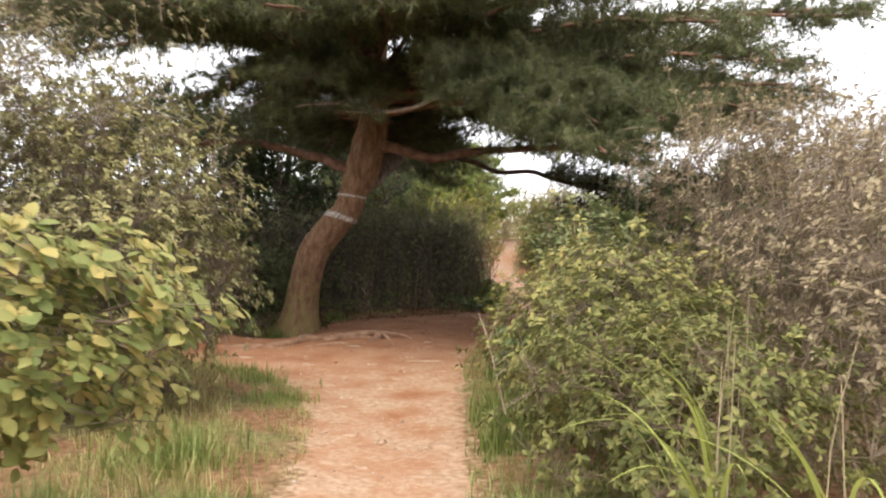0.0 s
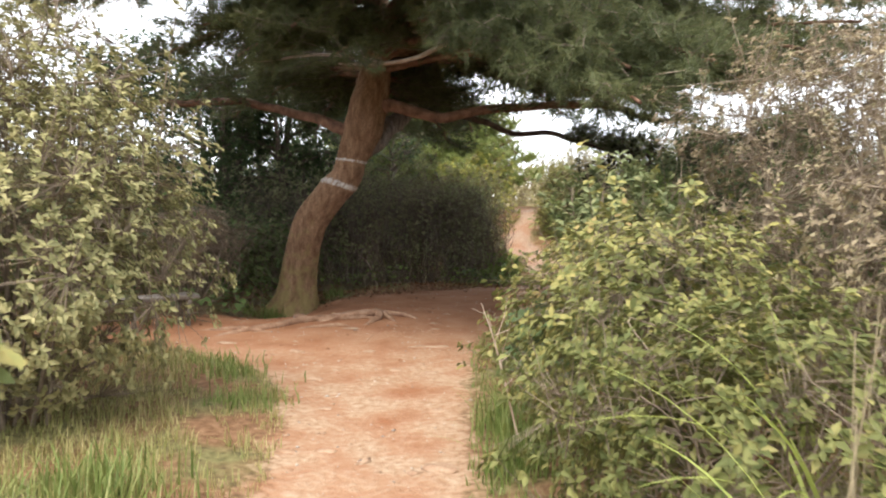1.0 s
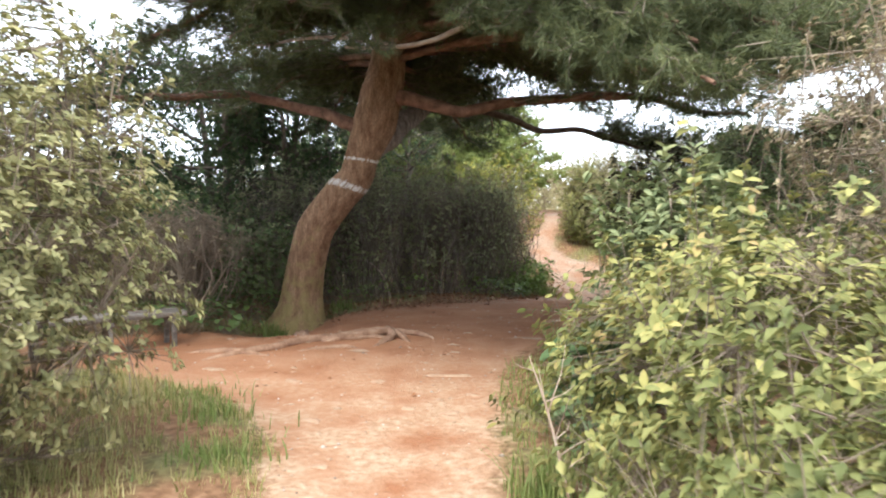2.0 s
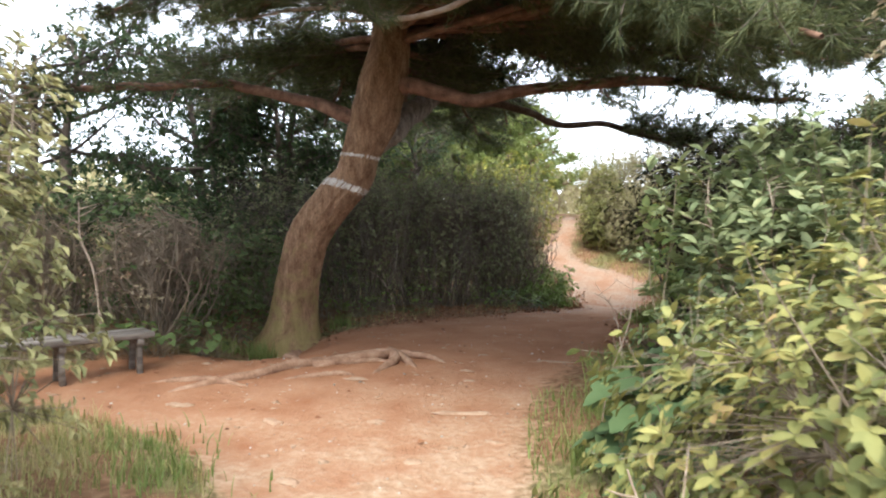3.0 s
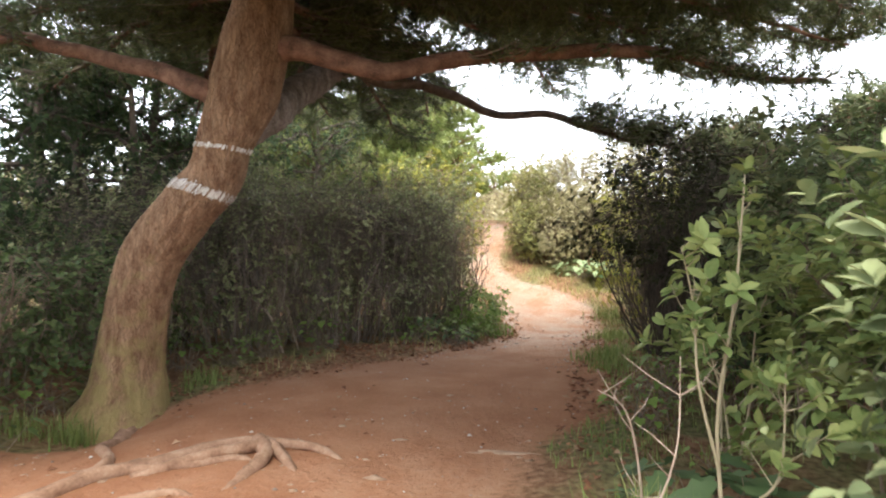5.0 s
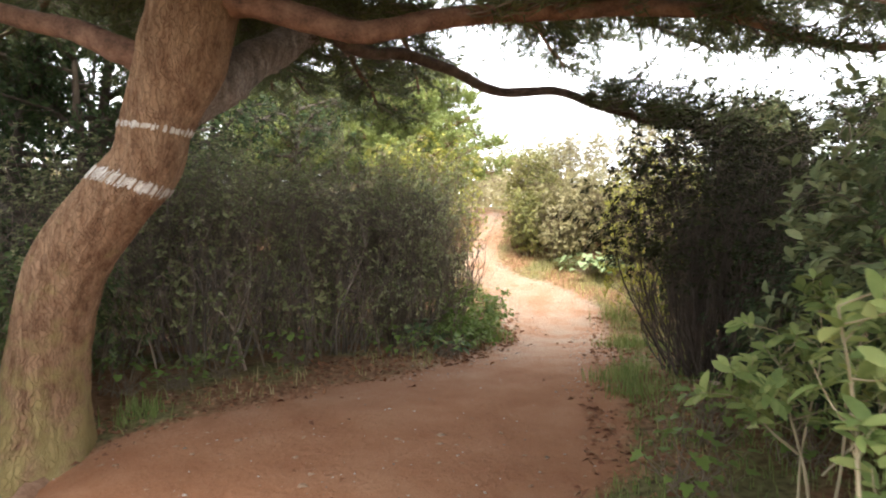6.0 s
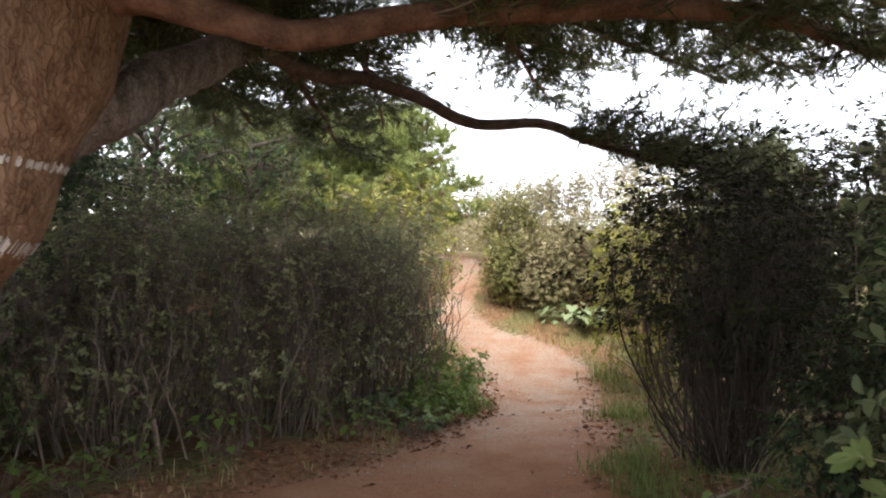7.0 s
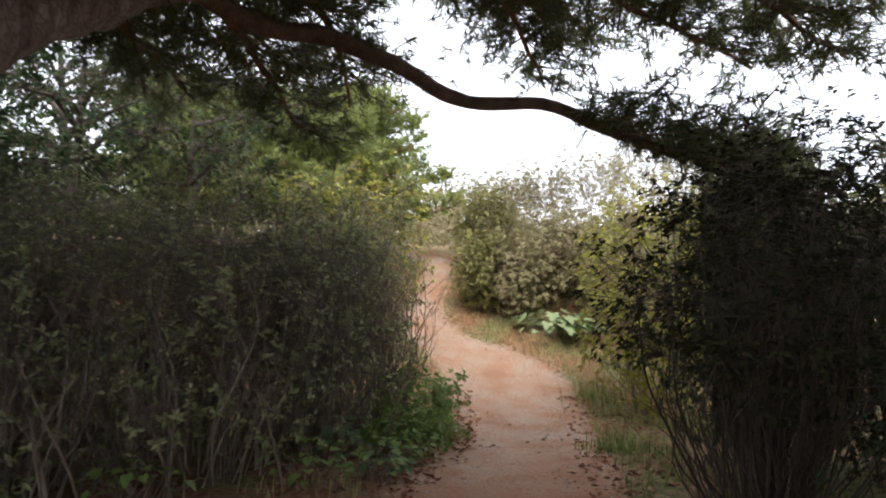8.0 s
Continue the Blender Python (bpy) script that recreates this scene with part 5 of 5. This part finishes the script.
def lobed_plant(m, seed, label, n=46, size=0.15, spread=0.32, height=0.5, mat=M_LOBED):
    """Large lobed leaves on thin stalks."""
    rng = np.random.default_rng(seed)
    ob = thing("lobed_plant", m, label, "plant")
    foot = rng.normal(0, 0.08, (n, 3)) * np.array([1, 1, 0])
    an, r = rng.uniform(0, 2 * math.pi, n), spread * np.sqrt(rng.uniform(0.02, 1, n))
    tip = np.stack([np.cos(an) * r, np.sin(an) * r, height * rng.uniform(0.35, 1, n) * (1 - 0.35 * (r / spread) ** 2)], 1)
    h = Heap()
    twigs(h, foot, tip, 0.004, rng)
    tagged(part("twig_mass", h, M_STEM, ob), kind="stuff")
    prof = [(0, 0), (-0.28, -0.1), (-0.5, 0.12), (-0.36, 0.3), (-0.52, 0.55), (-0.24, 0.58), (-0.2, 0.8), (0, 1.0), (0.2, 0.8), (0.24, 0.58), (0.52, 0.55), (0.36, 0.3), (0.5, 0.12), (0.28, -0.1)]
    m_ = len(prof)
    v = [(0, 0.4, 0)] + [(a, b, 0.25 * abs(a) - 0.15 * b * b) for a, b in prof]
    me = raw_mesh("leaf", np.array(v), np.array([[0, 1 + (q + 1) % m_, 1 + q] for q in range(m_)]))
    for k in range(n):
        leaf = part("leaf", me, mat, ob)
        leaf.matrix_basis = Matrix.Translation(tip[k]) @ pose(0, 0, 0, rng.uniform(-35, 8), rng.uniform(-20, 20), math.degrees(an[k]) - 90) @ Matrix.Scale(size * rng.uniform(0.6, 1.2), 4)
    return ob


lobed_plant(at(1.08, 9.3), 120, "dark green plant with large lobed leaves beside the path", 64, 0.23, 0.42, 0.78)
lobed_plant(at(1.3, 9.75), 121, "green lobed-leaf plant under the pale shrub", 44, 0.21, 0.38, 0.55)
lobed_plant(at(0.95, 8.6), 122, "low lobed-leaf plant at the verge", 40, 0.18, 0.35, 0.45)
lobed_plant(at(1.35, 11.0), 128, "dark green lobed-leaf plant at the edge of the clearing", 40, 0.15, 0.4, 0.45)
lobed_plant(at(1.4, 10.3), 129, "dark green lobed-leaf plant under the sapling", 44, 0.21, 0.38, 0.62)
for k, (x, y, hgt) in enumerate(((-3.65, 12.25, 0.5), (-4.25, 11.95, 0.45), (-3.25, 12.55, 0.42), (-4.8, 11.9, 0.5))):
    lobed_plant(at(x, y), 140 + k, "leafy green weeds behind the bench", 34, 0.11, 0.38, hgt, M_MIDLEAF)
lobed_plant(at(3.0, 22.2), 123, "broad pale green leaves on the bank at the bend", 60, 0.2, 0.56, 0.42, M_BANKLEAF)
lobed_plant(at(3.5, 22.1), 124, "broad pale green leaves on the bank", 34, 0.2, 0.4, 0.42, M_LOBED)
lobed_plant(at(-0.1, 17.6), 125, "dark green leafy herb at the hedge foot", 30, 0.14, 0.3, 0.35)
lobed_plant(at(0.3, 17.1), 126, "small green herb at the hedge foot", 22, 0.1, 0.25, 0.25)
HERB = lobed_plant(at(-2.2, 15.0), 127, "small green herbs in the litter under the hedge", 36, 0.062, 0.28, 0.3, M_FRESH)
for x, y, t in ((-1.9, 15.35, 60), (-2.6, 14.8, 200), (-3.4, 13.6, 30), (-3.8, 13.2, 80), (-4.3, 12.6, 150), (-3.9, 12.2, 20), (0.2, 16.9, 50), (2.3, 14.2, 90), (2.0, 13.6, 180), (1.8, 11.8, 70), (2.5, 13.3, 250), (1.6, 12.8, 100),
                (-0.3, 16.6, 95), (0.4, 17.6, 175), (-1.3, 15.8, 255), (-3.2, 14.3, 60), (0.7, 18.4, 120)):
    copy_thing(HERB, at(x, y, t, 0.8 + 0.5 * abs(math.sin(t * 1.3))))


def litter():
    rng = np.random.default_rng(9)
    h = Heap()
    p1 = scatter(9000, -3.4, 1.6, 13.6, 20.2, rng, lambda x, y: (path_depth(x, y) < 0.25 + 0.2 * wave(x * 3, y * 3)) & (path_depth(x, y) > -0.9) & (x < 1.5))
    p2 = scatter(5200, 0.9, 3.6, 10.8, 20.5, rng, lambda x, y: (path_depth(x, y) < 0.3) & (path_depth(x, y) > -0.7) & (x > 0.9))
    p3 = scatter(160, -4.5, 2.0, 9.0, 22.0, rng, lambda x, y: path_depth(x, y) > 0.1)
    for p in (p1, p2, p3):
        n = len(p)
        leaf_cloud(h, p + np.array([0, 0, 0.018]), rng.normal(size=(n, 3)) * np.array([1, 1, 0.25]), rng.normal(size=(n, 3)) * 0.35 + np.array([0, 0, 1]), rng.uniform(0.03, 0.085, n), 0.5, 0.15, plain=True)
    ob = part("leaf_litter", h, M_LITTER)
    tagged(ob, "fallen brown and red leaves along the path's edges", "litter", kind="stuff")
    # small pebbles
    h = Heap()
    a = scatter(2300, -3.6, 2.6, 4.0, 22.5, rng, lambda x, y: path_depth(x, y) > 0.02)
    b = scatter(4200, -0.2, 3.2, 15.0, 22.5, rng, lambda x, y: (path_depth(x, y) > -0.15) & (path_depth(x, y) < 0.6))
    oct_v = np.array([[1, 0, 0], [0, 1, 0], [-1, 0, 0], [0, -1, 0], [0, 0, 0.6], [0, 0, -0.5]])
    oct_f = np.array([[0, 1, 4], [1, 2, 4], [2, 3, 4], [3, 0, 4], [1, 0, 5], [2, 1, 5], [3, 2, 5], [0, 3, 5]])
    for p in (a, b):
        n = len(p)
        s = np.exp(rng.normal(-4.9, 0.45, (n, 1, 1)))
        t = rng.uniform(0, 6.28, n)
        c, d = np.cos(t)[:, None], np.sin(t)[:, None]
        sq = rng.uniform(0.6, 1.3, (n, 1))
        vx, vy = oct_v[None, :, 0] * sq, oct_v[None, :, 1]
        v = np.stack([vx * c - vy * d, vx * d + vy * c, np.tile(oct_v[None, :, 2], (n, 1))], -1) * s + p[:, None] + np.array([0, 0, 0.012])
        h.add(v.reshape(-1, 3), (np.arange(n)[:, None, None] * 6 + oct_f).reshape(-1, 3))
    ob = part("pebbles", h, M_PEBBLE)
    h = Heap()
    p = scatter(1500, -4.4, 1.4, 4.5, 14.0, rng, lambda x, y: (path_depth(x, y) > 0.05) & (wave(x * 2, y * 2.3) > -0.1))
    n = len(p)
    s = np.exp(rng.normal(-4.05, 0.45, (n, 1, 1)))
    t = rng.uniform(0, 6.28, n)
    c, d = np.cos(t)[:, None], np.sin(t)[:, None]
    jig = rng.uniform(0.6, 1.4, (n, 6, 2))
    vx, vy = oct_v[None, :, 0] * jig[:, :, 0] * 1.4, oct_v[None, :, 1] * jig[:, :, 1]
    v = np.stack([vx * c - vy * d, vx * d + vy * c, np.tile(oct_v[None, :, 2] * 0.5, (n, 1))], -1) * s + p[:, None] + np.array([0, 0, 0.008])
    h.add(v.reshape(-1, 3), (np.arange(n)[:, None, None] * 6 + oct_f).reshape(-1, 3))
    chips = part("stone_chips", h, M_STONE)
    tagged(chips, "pale chips of stone half sunk in the path", "pebbles", kind="stuff")
    tagged(ob, "scattered small pebbles on the trodden path", "pebbles", kind="stuff")


litter()


def stone(x, y, a, b, hgt, turn, seed):
    bm = bmesh.new()
    bmesh.ops.create_icosphere(bm, subdivisions=3, radius=1)
    for v in bm.verts:
        k = 1 + 0.55 * noise.noise(v.co * 1.5 + Vector((seed * 7.1, 0, 0))) + 0.1 * noise.noise(v.co * 4 + Vector((seed, 3, 0)))
        v.co = Vector((v.co.x * a * k, v.co.y * b * k, v.co.z * hgt * k))
    me = bpy.data.meshes.new("stone")
    bm.to_mesh(me)
    bm.free()
    ob = part("stone", me, M_STONE, None, "", True)
    ob.matrix_basis = pose(x, y, float(ground_z(x, y)) - 0.35 * hgt, 0, 0, turn)
    tagged(ob, "flat pale stone set into the trodden earth", "stone", "stones in the path")


for k, (x, y, a, b, hgt) in enumerate([(0.2, 7.03, 0.13, 0.08, 0.03), (-0.14, 9.5, 0.09, 0.06, 0.025), (-0.86, 8.26, 0.07, 0.05, 0.02), (-0.27, 10.66, 0.22, 0.05, 0.02), (-0.6, 7.3, 0.06, 0.04, 0.02), (0.05, 8.3, 0.06, 0.05, 0.02), (-0.5, 9.6, 0.08, 0.05, 0.02),
                                       (-1.2, 9.2, 0.1, 0.05, 0.02), (-1.7, 10.3, 0.1, 0.06, 0.025), (-0.9, 10.4, 0.07, 0.05, 0.02), (0.1, 6.2, 0.06, 0.045, 0.02), (-0.35, 6.5, 0.05, 0.04, 0.018), (-2.6, 10.6, 0.12, 0.07, 0.025), (-1.35, 11.6, 0.11, 0.05, 0.02),
                                       (0.55, 12.4, 0.3, 0.04, 0.018), (-0.3, 11.6, 0.05, 0.04, 0.015), (-0.7, 13.0, 0.04, 0.03, 0.014), (0.0, 10.0, 0.07, 0.04, 0.018)]):
    stone(x, y, a, b, hgt, (k * 53) % 60 - 30, k)


def fallen_branch(pts, r, label, mat=M_DEAD):
    rng = np.random.default_rng(int(abs(pts[0][0] * 31 + pts[0][1])))
    ob = thing("fallen_twig", pose(0, 0, 0), label, "twig", "dead twigs beside the path")
    h = Heap()
    q = curve_points([(x, y, float(ground_z(x, y)) + z) for x, y, z in pts], 16)
    tube(h, q, [r, r * 0.8, r * 0.3], 6)
    stem = part("stem", h, mat, ob, "", True)
    for a in q[rng.integers(4, 15, 9)]:
        h = Heap()
        e = a + rng.normal(0, 0.13, 3) * np.array([1, 1, 0.6]) + np.array([0, 0, 0.08])
        tube(h, np.array([a, (a + e) / 2 + rng.normal(0, 0.01, 3), e]), [r * 0.45, r * 0.15], 4)
        part("side_shoot", h, mat, stem)


fallen_branch([(0.97, 10.6, 0.0), (0.93, 10.58, 0.5), (0.85, 10.52, 0.8), (0.72, 10.48, 0.9)], 0.007, "dry grey twig with withered side shoots at the path's edge")
fallen_branch([(2.2, 14.7, 0.02), (2.4, 14.75, 0.06), (2.6, 14.8, 0.12)], 0.012, "short broken stick lying in the grass")
fallen_branch([(0.75, 10.2, 0.0), (0.8, 10.15, 0.35), (0.92, 10.1, 0.75), (0.95, 10.15, 1.1)], 0.006, "thin upright dead twig beside the grass")
fallen_branch([(0.62, 6.7, 0.3), (0.5, 6.65, 0.8), (0.42, 6.62, 1.05)], 0.007, "thin dry stalk leaning over the path")
fallen_branch([(-1.75, 15.6, 0.0), (-2.0, 16.0, 0.4), (-2.4, 16.3, 0.62), (-2.9, 16.4, 0.55)], 0.016, "bent pale dead branch in front of the hedge")
for k, (x, y) in enumerate(((-2.3, 15.5), (-1.95, 15.6), (-1.6, 15.75), (-1.1, 16.1), (-2.7, 15.2), (-0.5, 16.6), (-3.2, 15.0), (0.25, 17.5), (0.45, 18.2), (0.5, 18.9), (-2.15, 15.55), (-1.8, 15.7), (-1.4, 15.95), (-0.8, 16.35), (-2.5, 15.35), (-0.1, 17.0), (-2.95, 15.1), (-1.2, 16.2))):
    sx, sy = math.sin(k * 2.1) * 0.32, math.cos(k * 1.7) * 0.15
    fallen_branch([(x, y, -0.02), (x + sx * 0.3, y + sy * 0.3, 0.35), (x + sx * 0.7, y + sy, 0.7), (x + sx * 1.3, y + sy, 1.0 + 0.25 * math.sin(k * 3.3))], 0.005 + 0.003 * (k % 3), "upright bare stem in front of the hedge", M_STEM)
fallen_branch([(-4.4, 12.4, 0.0), (-4.5, 12.4, 0.8), (-4.62, 12.35, 1.2), (-4.6, 12.3, 1.6)], 0.017, "leaning pale dead sapling behind the bench")


# ---------- pylon far away ----------
def pylon():
    x, y = 31.5, 330.0
    ob = thing("transmission_tower", pose(x, y, 1.0, 0, 0, 15), "distant lattice transmission tower above the scrub", "tower")
    h = Heap()
    for sx in (-1, 1):
        for sy in (-1, 1):
            tube(h, np.array([(sx * 3.2, sy * 3.2, -2), (sx * 1.1, sy * 1.1, 22), (sx * 0.3, sy * 0.3, 38)]), [0.16, 0.12], 4)
    for k in range(12):
        z0, z1 = k * 3.0, (k + 1) * 3.0
        w0, w1 = np.interp(z0, [0, 22, 38], [3.0, 1.1, 0.3]), np.interp(z1, [0, 22, 38], [3.0, 1.1, 0.3])
        for s in (-1, 1):
            tube(h, np.array([(-w0, s * w0, z0), (0, s * (w0 + w1) / 2, (z0 + z1) / 2), (w1, s * w1, z1)]), [0.08], 3)
            tube(h, np.array([(w0, s * w0, z0), (0, s * (w0 + w1) / 2, (z0 + z1) / 2), (-w1, s * w1, z1)]), [0.08], 3)
    part("lattice", h, M_STEEL, ob)
    for z, w in ((20.5, 8), (31.5, 7)):
        h = Heap()
        for s in (-1, 1):
            tube(h, np.array([(0, 0, z + 1.2), (s * w * 0.5, 0, z + 0.7), (s * w, 0, z)]), [0.12, 0.08], 4)
            tube(h, np.array([(0, 0, z), (s * w * 0.5, 0, z), (s * w, 0, z)]), [0.12, 0.08], 4)
        part("cross_arm", h, M_STEEL, ob)


pylon()
